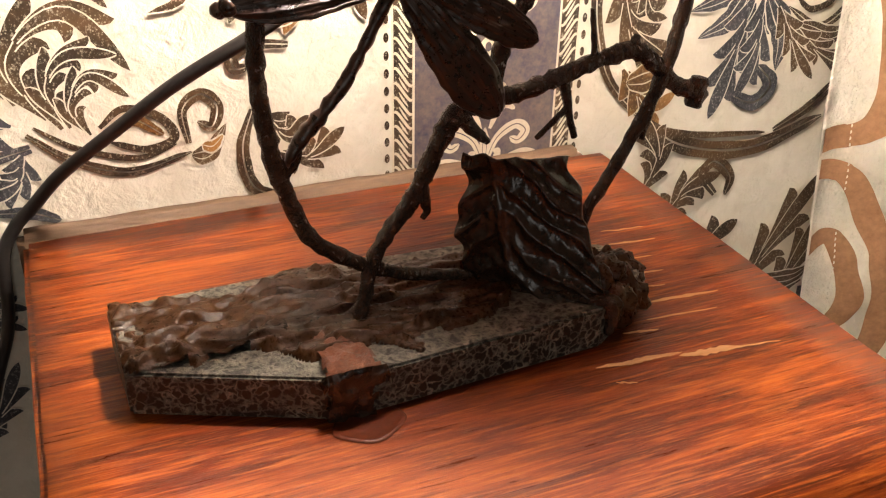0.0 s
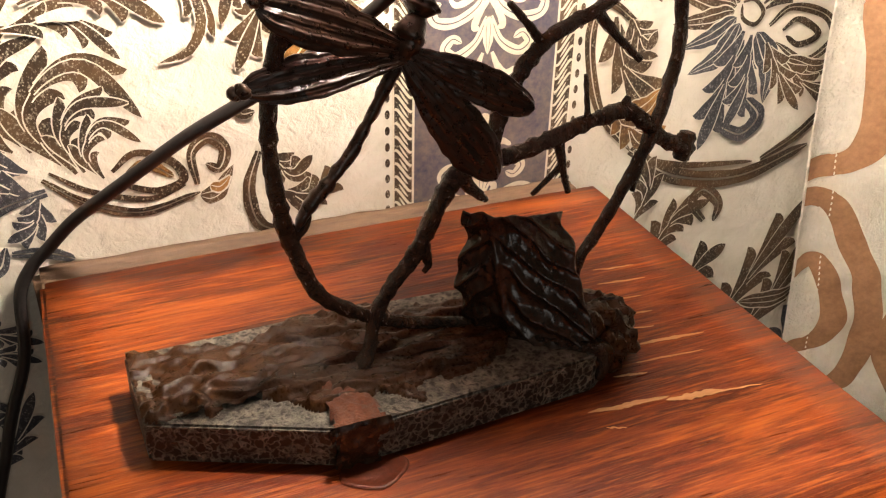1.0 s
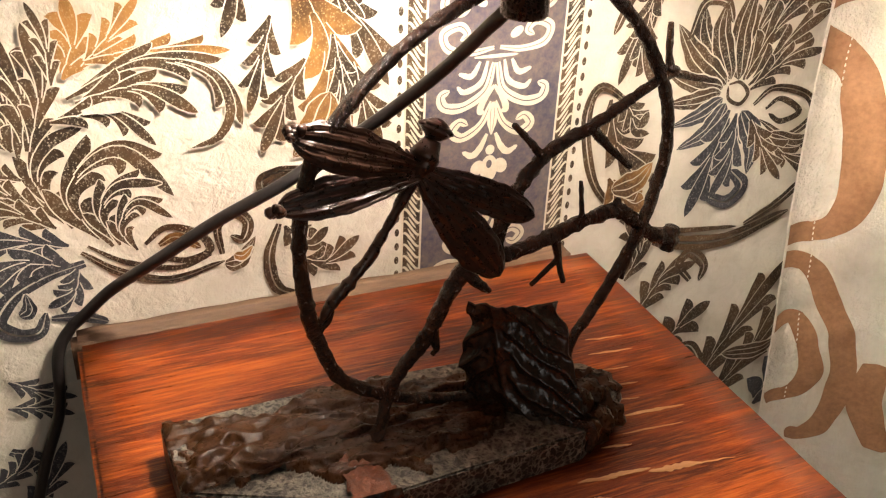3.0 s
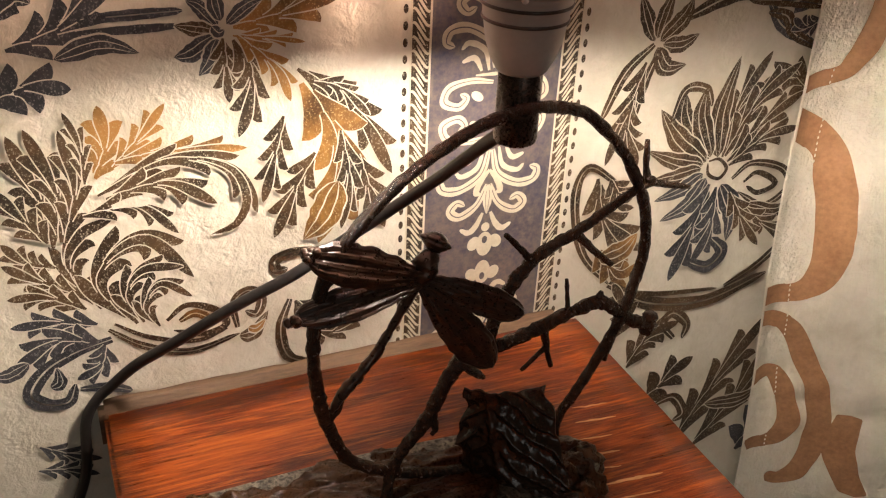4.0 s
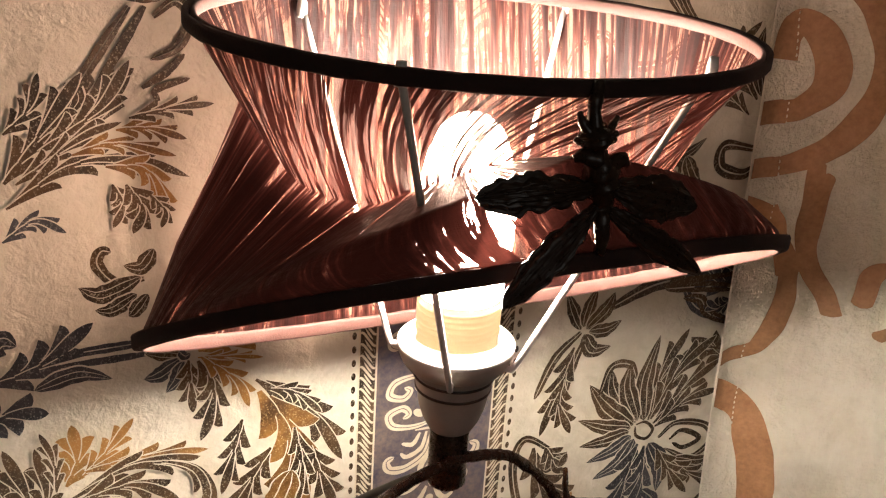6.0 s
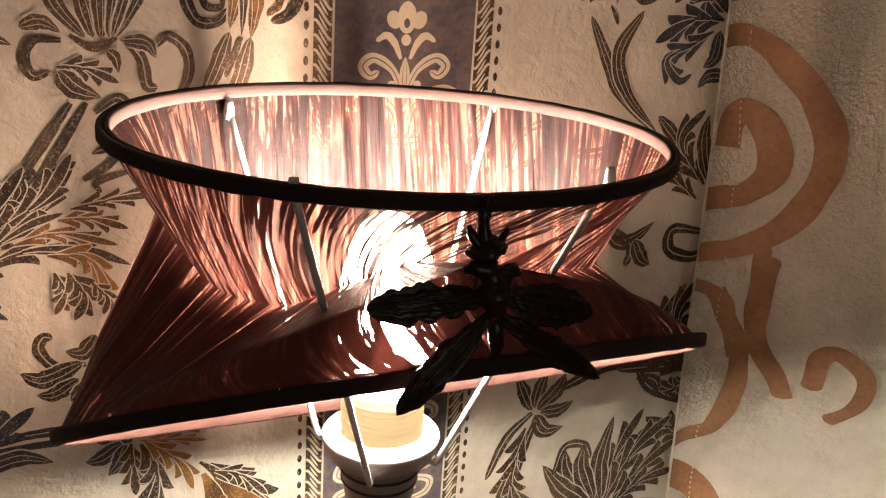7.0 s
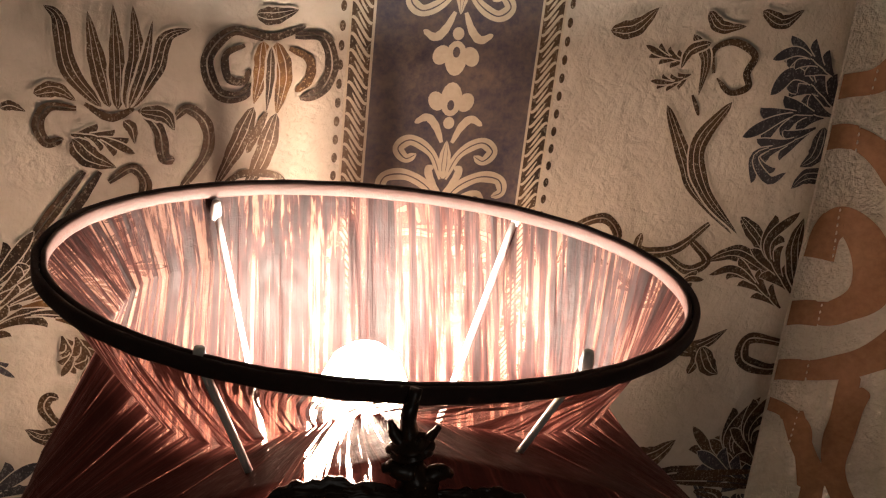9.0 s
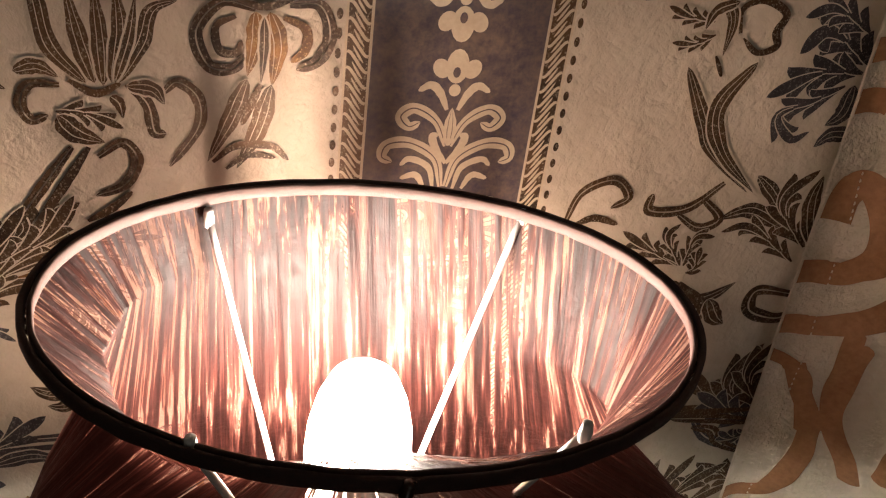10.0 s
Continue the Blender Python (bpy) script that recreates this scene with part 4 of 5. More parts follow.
def plume(material, w, *pts):
    """An acanthus plume: long strokes leave the rib one after another and curl out at the margin."""
    line = spline(pts, 12)
    seg = [0.0]
    for a, b in zip(line, line[1:]):
        seg.append(seg[-1] + np.linalg.norm(b - a))
    total = seg[-1]
    s = np.array(seg) / total
    nrm = np.array([v[1] for v in sides(line)])
    arr = np.array(line)
    at = lambda q: np.array((np.interp(q, s, arr[:, 0]), np.interp(q, s, arr[:, 1])))
    nat = lambda q: np.array((np.interp(q, s, nrm[:, 0]), np.interp(q, s, nrm[:, 1])))
    m = int(max(2, min(3, total / (w * 0.75) + 0.7)))
    r = np.linspace(0, 1, 15)
    strokes = []
    for j in range(m):
        for sgn in (1, -1):
            q0 = 0.03 + 0.58 * (j + 0.35 * (sgn > 0)) / m
            q1 = min(0.98, q0 + 0.34 + 0.10 * (j / m))
            reach = w * 0.52 * math.sin(math.pi * (0.26 + 0.62 * (q0 + q1) / 2)) ** 0.8
            mid = []
            for x in r:
                q = q0 + (q1 - q0) * (x - 0.20 * x ** 4)
                mid.append(at(q) + nat(q) * sgn * (0.035 * w + reach * (0.50 * x ** 1.3 + 0.55 * x ** 4)))
            strokes.append((mid, w * (0.37 + 0.03 * math.sin(j * 2.3 + w))))
    tip = [at(0.45 + 0.55 * x) for x in r]
    strokes.append((tip, w * 0.36))
    for mid, lw in strokes:
        LAYER[0] += 1
        nn = [v[1] for v in sides(mid)]
        wid = lw * (0.18 + 0.82 * np.sin(np.pi * np.clip(0.02 + 0.68 * r ** 1.2, 0, 1))) * np.clip(1 - r ** 6, 0, 1) ** 0.75
        strip(PAPER, [p + n * (h / 2 + 0.55) for p, n, h in zip(mid, nn, wid)], [p - n * (h / 2 + 0.55) for p, n, h in zip(mid, nn, wid)])
        LAYER[0] += 1
        strip(material, [p + n * h / 2 for p, n, h in zip(mid, nn, wid)], [p - n * h / 2 for p, n, h in zip(mid, nn, wid)])


def blob(material, x, z, rx, rz, tilt=0.0):
    LAYER[0] += 1
    ang = [math.pi * k / 8 for k in range(9)]
    c, s = math.cos(tilt), math.sin(tilt)
    top = [(rx * math.cos(a), rz * math.sin(a)) for a in ang]
    strip(material, [(x + c * a - s * b, z + s * a + c * b) for a, b in top], [(x + c * a + s * b, z + s * a - c * b) for a, b in top])


def stripe():
    """The slate band with roped borders and a mirrored cream palmette."""
    strip(BAND, [(-34, 350), (-34, 1150)], [(34, 350), (34, 1150)])
    for sx in (-1, 1):
        LAYER[0] += 1
        LAYER[0] = 1
        strip(INK_BROWN, [(sx * 34.6, 350), (sx * 34.6, 1150)], [(sx * 43.9, 350), (sx * 43.9, 1150)])
        for x in (34.2, 43.5):
            LAYER[0] += 1
            strip(CREAM_PRINT, [(sx * x, 350), (sx * x, 1150)], [(sx * (x + 0.9), 350), (sx * (x + 0.9), 1150)])
        for k in range(124):
            z = 352 + 6.45 * k
            LAYER[0] = 3
            line = spline(((sx * 35.2, z - 4.4), (sx * 37.0, z - 3.3), (sx * 41.6, z + 3.3), (sx * 43.4, z + 4.4)), 5)
            banded(CREAM_PRINT, line, 1.25 * np.ones(len(line)), ((-0.5, 0.5),))
            line = spline(((sx * 37.0, z - 0.4), (sx * 39.0, z + 2.6), (sx * 41.2, z + 6.4)), 5)
            banded(CREAM_PRINT, line, 1.0 * np.sin(np.pi * np.linspace(0.1, 0.9, len(line))), ((-0.5, 0.5),))
        for k in range(104):
            blob(INK_BROWN, sx * 46.8, 352 + 7.7 * k, 1.15, 2.1)
    for tip in (640.5, 806.6, 972.7, 474.4, 1138.8):
        for up in (1, -1):
            z = lambda d: tip + up * d
            blob(CREAM_PRINT, 0, z(8.5), 4.6, 7.2)
            blob(CREAM_PRINT, 0, z(18.5), 2.4, 2.6)
            blob(BAND, 0, z(11.0), 1.5, 2.2)
            ribbon(CREAM_PRINT, 1.8, (-11, z(65)), (0, z(65)), (11, z(65)))
            petal(CREAM_PRINT, 5.5, (0, z(43)), (0, z(34)), (0, z(26)))
            for sx in (1, -1):
                blob(CREAM_PRINT, sx * 6.2, z(9.5), 3.4, 4.2, sx * up * 0.5)
                ribbon(CREAM_PRINT, 3.5, (sx * 2.2, z(27)), (sx * 5.5, z(20)), (sx * 9.5, z(16.5)), (sx * 14.5, z(19)))
                ribbon(CREAM_PRINT, 4.9, (sx * 0.8, z(43)), (sx * 6, z(32)), (sx * 15, z(26.5)), (sx * 20.5, z(30)), (sx * 17, z(34.5)), (sx * 12.5, z(32.5)))
                ribbon(CREAM_PRINT, 3.4, (0, z(51)), (sx * 4.5, z(45)), (sx * 6.8, z(39)), (sx * 4.5, z(38)))
                ribbon(CREAM_PRINT, 5.0, (sx * 1.0, z(62)), (sx * 4.5, z(49)), (sx * 15, z(42)), (sx * 24.5, z(42.5)), (sx * 26.8, z(48)), (sx * 22.5, z(50.5)))
                ribbon(CREAM_PRINT, 2.9, (sx * 4.2, z(63)), (sx * 7, z(53)), (sx * 15, z(49)), (sx * 19, z(52)))
                ribbon(CREAM_PRINT, 2.9, (sx * 8, z(63)), (sx * 12, z(56.5)), (sx * 18.5, z(58)))
                ribbon(CREAM_PRINT, 4.4, (sx * 1.5, z(69)), (sx * 13, z(67.5)), (sx * 24, z(70)), (sx * 26.5, z(77)), (sx * 19, z(80)), (sx * 15, z(76)), (sx * 18.5, z(73.5)))
                blob(CREAM_PRINT, sx * 9.5, z(75.5), 3.6, 2.2, 0.6 * sx)


stripe()
plume(INK_GREY, 17.8, (-211.3, 770.2), (-189.4, 777.3), (-167.0, 794.1))
ribbon(INK_GREY, 4.6, (-182.6, 780.2), (-163.0, 780.7), (-142.7, 781.2))
ribbon(INK_GREY, 3.7, (-183.3, 775.0), (-161.4, 774.9), (-144.3, 775.2))
petal(INK_GREY, 8.3, (-193.2, 765.2), (-175.3, 769.8), (-160.8, 765.2))
plume(INK_GREY, 19.4, (-218.8, 749.2), (-205.3, 754.9), (-188.4, 752.7))
petal(INK_GREY, 11.9, (-213.2, 783.3), (-204.0, 790.4), (-198.0, 787.6))
petal(INK_GREY, 6.2, (-129.2, 773.6), (-135.7, 781.7), (-141.2, 785.2))
petal(INK_GREY, 6.7, (-127.9, 776.0), (-129.7, 784.9), (-126.9, 790.7))
petal(INK_GREY, 6.4, (-125.6, 774.5), (-116.8, 781.2), (-108.2, 784.7))
petal(INK_BROWN, 6.8, (-130.5, 771.7), (-138.7, 773.3), (-146.6, 775.4))
petal(INK_GREY, 8.2, (-130.7, 770.0), (-140.6, 763.4), (-147.7, 762.2))
petal(INK_GREY, 8.4, (-129.6, 768.6), (-132.5, 759.9), (-138.3, 753.5))
petal(INK_GREY, 4.4, (-131.6, 773.9), (-128.9, 771.1), (-126.5, 772.1))
plume(INK_OCHRE, 16.7, (-124.5, 773.2), (-102.3, 777.3), (-75.6, 784.4))
plume(INK_OCHRE, 6.5, (-124.2, 769.8), (-110.1, 767.8), (-92.6, 764.4))
plume(INK_BROWN, 12.1, (-127.1, 769.6), (-126.8, 755.3), (-126.5, 740.5))
plume(INK_BROWN, 15.0, (-123.5, 769.2), (-116.2, 754.0), (-119.2, 735.4), (-123.6, 724.2))
plume(INK_OCHRE, 11.5, (-122.2, 770.4), (-105.7, 754.1), (-99.8, 738.3))
plume(INK_BROWN, 17.6, (-98.0, 754.6), (-82.6, 743.1), (-66.2, 725.1), (-52.1, 697.0))
plume(INK_OCHRE, 27.7, (-95.6, 748.9), (-80.1, 721.2), (-77.5, 693.5), (-89.3, 665.3))
plume(INK_BROWN, 15.8, (-88.4, 713.6), (-98.4, 697.1), (-110.2, 671.8))
plume(INK_BROWN, 13.4, (-102.6, 733.1), (-108.7, 710.9), (-114.6, 690.8))
plume(INK_BROWN, 16.1, (-69.0, 710.6), (-63.1, 691.0), (-55.4, 668.5))
plume(INK_BROWN, 9.5, (-90.4, 746.8), (-77.2, 742.4), (-63.4, 727.6))
plume(INK_BROWN, 12.0, (-77.3, 723.7), (-73.2, 695.9), (-77.7, 671.2))
ribbon(INK_BROWN, 5.6, (-87.9, 661.7), (-100.8, 662.7), (-110.1, 659.7), (-109.5, 654.0), (-104.4, 654.2))
petal(INK_OCHRE, 15.8, (-78.9, 696.9), (-86.2, 679.3), (-96.4, 668.3))
plume(INK_BROWN, 17.2, (-205.8, 681.6), (-207.1, 704.9), (-215.6, 736.0))
plume(INK_BROWN, 15.3, (-202.5, 683.8), (-200.8, 709.4), (-208.9, 738.1))
plume(INK_BROWN, 13.0, (-200.9, 683.5), (-193.3, 710.8), (-196.1, 736.2))
plume(INK_BROWN, 13.4, (-207.0, 684.8), (-215.8, 699.5), (-223.6, 712.9))
plume(INK_OCHRE, 15.8, (-185.5, 712.3), (-179.1, 727.7), (-180.0, 745.1))
plume(INK_OCHRE, 11.1, (-178.0, 716.6), (-163.6, 730.8), (-153.4, 743.3))
plume(INK_BROWN, 8.3, (-189.3, 710.1), (-189.1, 729.3), (-193.5, 743.6))
plume(INK_OCHRE, 12.5, (-177.7, 719.3), (-157.3, 721.6), (-120.1, 719.1))
plume(INK_BROWN, 12.1, (-187.7, 704.2), (-155.2, 717.9), (-129.5, 711.4), (-121.8, 695.2), (-127.3, 682.4), (-139.4, 678.6))
plume(INK_BROWN, 14.9, (-183.1, 703.3), (-156.2, 707.2), (-135.0, 693.9))
plume(INK_BROWN, 11.7, (-193.3, 696.6), (-169.3, 697.9), (-152.9, 681.3))
plume(INK_BROWN, 15.5, (-189.7, 646.9), (-200.8, 671.5), (-194.6, 686.7), (-179.5, 693.4))
plume(INK_BROWN, 18.0, (-174.5, 634.9), (-189.5, 659.6), (-182.7, 675.2), (-166.2, 680.0), (-148.1, 657.2))
plume(INK_BROWN, 12.6, (-172.5, 636.1), (-178.4, 653.9), (-170.1, 665.3), (-152.3, 664.0))
plume(INK_BROWN, 10.5, (-165.5, 632.6), (-171.6, 645.8), (-163.3, 656.8), (-149.7, 647.1))
ribbon(INK_BROWN, 3.9, (-162.5, 636.3), (-152.7, 642.9), (-139.6, 637.4), (-135.5, 628.5), (-145.9, 625.2), (-159.9, 630.2))
ribbon(INK_OCHRE, 4.6, (-156.8, 634.8), (-149.1, 637.6), (-139.2, 630.4))
ribbon(INK_BROWN, 4.2, (-188.4, 636.8), (-174.2, 624.7), (-153.4, 616.7), (-129.4, 621.7))
ribbon(INK_BROWN, 2.7, (-185.6, 639.4), (-171.1, 629.0), (-150.3, 622.2), (-134.8, 625.9))
ribbon(INK_BROWN, 5.3, (-130.1, 625.4), (-131.2, 639.4), (-123.9, 645.2), (-117.8, 639.6), (-120.4, 631.3), (-125.9, 634.1))
petal(INK_BROWN, 8.2, (-129.5, 620.0), (-122.4, 620.6), (-114.7, 632.0))
petal(INK_OCHRE, 4.5, (-125.0, 624.1), (-120.8, 623.0), (-116.3, 627.2))
plume(INK_BROWN, 11.8, (-205.4, 672.5), (-216.8, 677.4), (-225.4, 688.0))
plume(INK_BROWN, 12.6, (-199.3, 658.8), (-214.7, 668.5), (-227.0, 677.9))
plume(INK_BROWN, 12.4, (-195.7, 649.0), (-212.5, 659.4), (-227.5, 660.8))
plume(INK_GREY, 13.3, (-191.8, 640.3), (-209.6, 645.4), (-228.6, 646.4))
plume(INK_GREY, 16.4, (-191.7, 630.3), (-211.0, 635.4), (-230.8, 624.3))
ribbon(INK_GREY, 7.6, (-187.7, 631.6), (-204.6, 627.7), (-218.0, 620.7), (-225.8, 609.3), (-220.1, 602.0), (-210.6, 601.3), (-206.3, 610.5))
plume(INK_GREY, 12.8, (-190.4, 630.0), (-194.4, 618.2), (-205.3, 612.6))
petal(INK_GREY, 7.7, (-224.0, 626.4), (-233.6, 621.8), (-241.6, 624.0))
petal(INK_GREY, 6.9, (-216.9, 610.8), (-212.8, 613.1), (-212.9, 621.6))
ribbon(INK_GREY, 5.4, (-204.7, 607.2), (-192.0, 605.3), (-182.0, 600.6))
ribbon(INK_BROWN, 6.0, (-103.9, 636.4), (-109.1, 620.1), (-106.1, 603.0), (-94.2, 596.0))
plume(INK_BROWN, 14.4, (-101.6, 635.8), (-90.0, 624.3), (-80.9, 631.0))
plume(INK_BROWN, 14.8, (-96.2, 616.8), (-81.1, 613.0), (-65.7, 623.8))
petal(INK_BROWN, 8.5, (87.0, 750.2), (80.6, 763.0), (75.4, 774.4))
petal(INK_BROWN, 8.6, (88.4, 751.6), (91.2, 765.0), (94.6, 774.6))
petal(INK_BROWN, 10.1, (90.5, 749.9), (102.4, 761.0), (106.8, 770.6))
petal(INK_BROWN, 9.0, (92.5, 748.1), (104.3, 747.5), (114.0, 752.1))
petal(INK_BROWN, 10.3, (89.3, 746.9), (96.6, 735.7), (109.0, 736.2))
ribbon(INK_BROWN, 5.8, (87.2, 748.6), (72.3, 734.7), (61.5, 710.3))
ribbon(INK_BROWN, 5.2, (91.1, 746.7), (84.7, 726.8), (81.3, 709.2))
plume(INK_BROWN, 15.4, (85.1, 741.1), (75.9, 711.6), (67.7, 684.1))
plume(INK_BROWN, 14.4, (79.7, 721.0), (79.1, 702.9), (88.6, 681.8))
ribbon(INK_BROWN, 9.0, (104.1, 760.8), (135.7, 771.8), (176.9, 772.3))
petal(INK_BROWN, 13.8, (109.9, 784.3), (125.9, 783.1), (138.6, 793.2))
plume(INK_GREY, 19.9, (195.1, 763.8), (178.0, 768.4), (152.5, 785.7))
ribbon(INK_GREY, 7.1, (155.8, 765.5), (167.8, 751.7), (194.3, 739.2))
plume(INK_GREY, 11.4, (193.9, 754.2), (183.1, 750.3), (173.7, 756.0))
plume(INK_BROWN, 17.8, (143.9, 677.4), (148.6, 708.7), (164.6, 739.0))
plume(INK_BROWN, 18.2, (145.0, 678.0), (161.9, 710.5), (186.5, 730.9))
plume(INK_BROWN, 16.9, (147.2, 675.1), (169.3, 697.2), (193.4, 713.5))
plume(INK_BROWN, 16.4, (148.9, 673.0), (171.6, 687.8), (196.2, 691.6))
petal(INK_BROWN, 13.0, (141.5, 679.6), (137.5, 706.7), (143.7, 737.9))
petal(INK_BROWN, 13.6, (135.6, 679.4), (115.5, 702.8), (112.1, 720.2))
petal(INK_BROWN, 12.0, (136.6, 680.4), (125.3, 704.9), (125.4, 722.5))
petal(INK_BROWN, 13.6, (134.0, 677.9), (113.8, 692.7), (97.9, 712.7))
ribbon(INK_BROWN, 5.5, (106.0, 704.2), (111.8, 721.9), (124.9, 721.2), (130.8, 711.0))
petal(INK_BROWN, 10.7, (132.4, 676.3), (114.3, 680.2), (93.2, 689.5))
petal(INK_BROWN, 10.1, (131.7, 673.9), (116.0, 670.9), (96.4, 670.6))
petal(INK_GREY, 10.3, (133.6, 670.6), (121.5, 662.7), (103.2, 657.7))
petal(INK_GREY, 12.1, (136.2, 667.6), (127.4, 652.3), (109.4, 644.2))
plume(INK_GREY, 22.7, (140.7, 665.0), (133.1, 633.9), (123.1, 601.9))
plume(INK_GREY, 18.7, (145.2, 662.4), (146.2, 635.4), (137.7, 611.1))
petal(INK_GREY, 13.6, (147.7, 662.0), (159.8, 642.6), (160.2, 622.7))
ribbon(INK_BROWN, 5.1, (154.8, 664.6), (167.2, 672.7), (190.5, 666.4), (198.2, 653.5), (182.7, 643.6), (161.1, 655.2))
ribbon(INK_BROWN, 3.8, (163.8, 661.2), (172.9, 666.1), (187.8, 657.2), (176.3, 652.6), (166.6, 658.1))
petal(INK_BROWN, 9.7, (169.5, 646.0), (192.8, 637.9), (209.6, 648.5))
plume(INK_BROWN, 13.4, (165.1, 646.8), (185.9, 631.1), (212.8, 620.7))
plume(INK_BROWN, 14.9, (154.5, 657.1), (173.2, 630.3), (185.4, 615.7))
ribbon(INK_GREY, 9.6, (133.0, 614.1), (149.7, 607.3), (158.7, 616.1), (148.8, 626.9))
ribbon(INK_BROWN, 2.4, (135.9, 677.9), (142.9, 678.3), (149.2, 671.8), (145.2, 666.1), (137.3, 669.7), (135.4, 676.9))
ribbon(INK_BROWN, 5.7, (80.7, 669.7), (58.8, 684.5), (51.9, 667.5), (60.6, 632.9), (81.2, 608.3))
plume(INK_BROWN, 21.7, (64.8, 679.4), (72.1, 653.0), (98.8, 627.1))
plume(INK_BROWN, 15.1, (72.4, 676.4), (83.7, 661.9), (88.2, 668.4))
plume(INK_OCHRE, 18.7, (69.2, 635.0), (87.4, 613.7), (101.3, 618.7))
petal(INK_OCHRE, 13.6, (72.2, 626.7), (86.9, 629.5), (95.6, 639.2))
ribbon(INK_BROWN, 9.8, (81.2, 608.3), (111.1, 589.3), (154.1, 582.3), (197.4, 594.3))
ribbon(INK_BROWN, 3.5, (91.1, 602.1), (118.3, 594.3), (161.1, 589.7))
ribbon(INK_BROWN, 6.1, (166.2, 590.3), (188.9, 601.6), (212.2, 622.9))
plume(INK_BROWN, 17.2, (88.6, 565.9), (95.7, 585.4), (84.3, 608.4))
plume(INK_BROWN, 21.1, (102.4, 542.5), (115.5, 563.4), (137.3, 570.3))
ribbon(INK_BROWN, 6.9, (135.3, 558.4), (125.9, 570.4), (131.7, 577.7), (143.4, 567.5), (142.1, 556.7))
plume(INK_BROWN, 27.3, (120.0, 512.1), (138.6, 529.4), (154.1, 540.0))
plume(INK_BROWN, 28.1, (152.3, 468.7), (170.4, 504.7), (210.0, 562.7))
plume(INK_BROWN, 25.8, (165.8, 459.2), (196.0, 494.9), (216.4, 538.0))
petal(INK_BROWN, 10.8, (172.1, 496.9), (201.1, 493.4), (214.1, 499.7))
ribbon(INK_BROWN, 7.6, (129.6, 506.9), (144.5, 509.8), (155.1, 494.5), (148.4, 489.1))
plume(INK_GREY, 32.1, (207.4, 445.7), (218.9, 470.2), (230.0, 485.1))
plume(INK_BROWN, 13.4, (-196.8, 858.5), (-176.9, 883.8), (-163.5, 902.7))
plume(INK_BROWN, 9.3, (-194.6, 879.1), (-183.5, 889.7), (-179.0, 903.2))
plume(INK_BROWN, 12.3, (-183.2, 871.0), (-157.7, 888.5), (-145.0, 907.3))
plume(INK_BROWN, 8.9, (-192.7, 858.2), (-166.1, 876.2), (-149.4, 882.3))
plume(INK_BROWN, 12.0, (-197.9, 848.0), (-169.0, 865.8), (-142.7, 865.1), (-123.5, 856.9))
plume(INK_OCHRE, 8.3, (-170.8, 869.5), (-153.3, 873.7), (-128.5, 866.5))
plume(INK_OCHRE, 8.8, (-152.9, 879.4), (-139.7, 879.3), (-124.0, 873.6))
plume(INK_BROWN, 8.4, (-147.8, 883.8), (-132.5, 886.8), (-112.2, 888.2))
ribbon(INK_BROWN, 3.4, (-140.9, 895.8), (-131.8, 901.2), (-123.6, 909.0))
ribbon(INK_BROWN, 3.0, (-134.6, 890.2), (-135.2, 894.9), (-121.8, 899.1))
plume(INK_OCHRE, 10.9, (-158.3, 864.5), (-140.2, 860.7), (-132.1, 837.2))
plume(INK_BROWN, 9.0, (-154.9, 856.9), (-151.0, 847.2), (-155.8, 837.0))
plume(INK_BROWN, 12.0, (-149.5, 856.5), (-143.5, 844.4), (-148.0, 833.6))
plume(INK_BROWN, 7.7, (-140.1, 850.7), (-134.3, 842.5), (-136.3, 835.0))
ribbon(INK_BROWN, 5.4, (-144.6, 811.8), (-156.4, 811.5), (-163.3, 820.3), (-161.5, 826.4), (-157.5, 825.9))
petal(INK_BROWN, 7.9, (-139.8, 825.4), (-145.5, 817.6), (-152.9, 819.0))
petal(INK_BROWN, 8.9, (-145.7, 812.8), (-162.5, 806.5), (-171.7, 810.9))
petal(INK_BROWN, 7.1, (-148.1, 805.0), (-158.4, 798.8), (-165.8, 799.4))
petal(INK_BROWN, 6.6, (-143.4, 804.3), (-149.1, 796.9), (-152.1, 794.6))
plume(INK_GREY, 8.6, (-199.4, 834.3), (-185.9, 842.7), (-174.1, 836.4))
plume(INK_BROWN, 14.3, (-175.7, 882.8), (-161.2, 893.1), (-143.3, 903.7))
plume(INK_BROWN, 9.8, (-177.1, 872.1), (-160.3, 882.0), (-145.0, 900.6))
petal(INK_BROWN, 7.4, (-169.7, 898.8), (-166.2, 892.6), (-170.8, 884.8))
petal(INK_BROWN, 7.6, (146.0, 915.9), (158.7, 904.0), (165.0, 894.2))
petal(INK_BROWN, 8.6, (167.1, 887.9), (148.6, 897.4), (132.1, 892.7))
plume(INK_BROWN, 11.5, (180.5, 866.9), (151.6, 888.1), (136.2, 885.9))
plume(INK_BROWN, 15.1, (183.9, 874.8), (163.5, 901.0), (176.8, 918.9))
petal(INK_BROWN, 9.4, (185.8, 878.0), (178.7, 900.9), (179.6, 916.0))
plume(INK_GREY, 19.7, (182.5, 968.7), (157.2, 984.2), (146.3, 973.9))
plume(INK_GREY, 17.0, (181.0, 965.5), (158.9, 965.4), (137.1, 954.0))
plume(INK_GREY, 12.4, (175.1, 960.6), (161.0, 952.4), (146.3, 945.4), (155.7, 934.2), (163.9, 938.2))
petal(INK_GREY, 9.1, (177.9, 960.7), (177.0, 947.2), (170.2, 941.1))
petal(INK_GREY, 7.9, (187.6, 936.3), (175.3, 936.7), (168.5, 930.4))
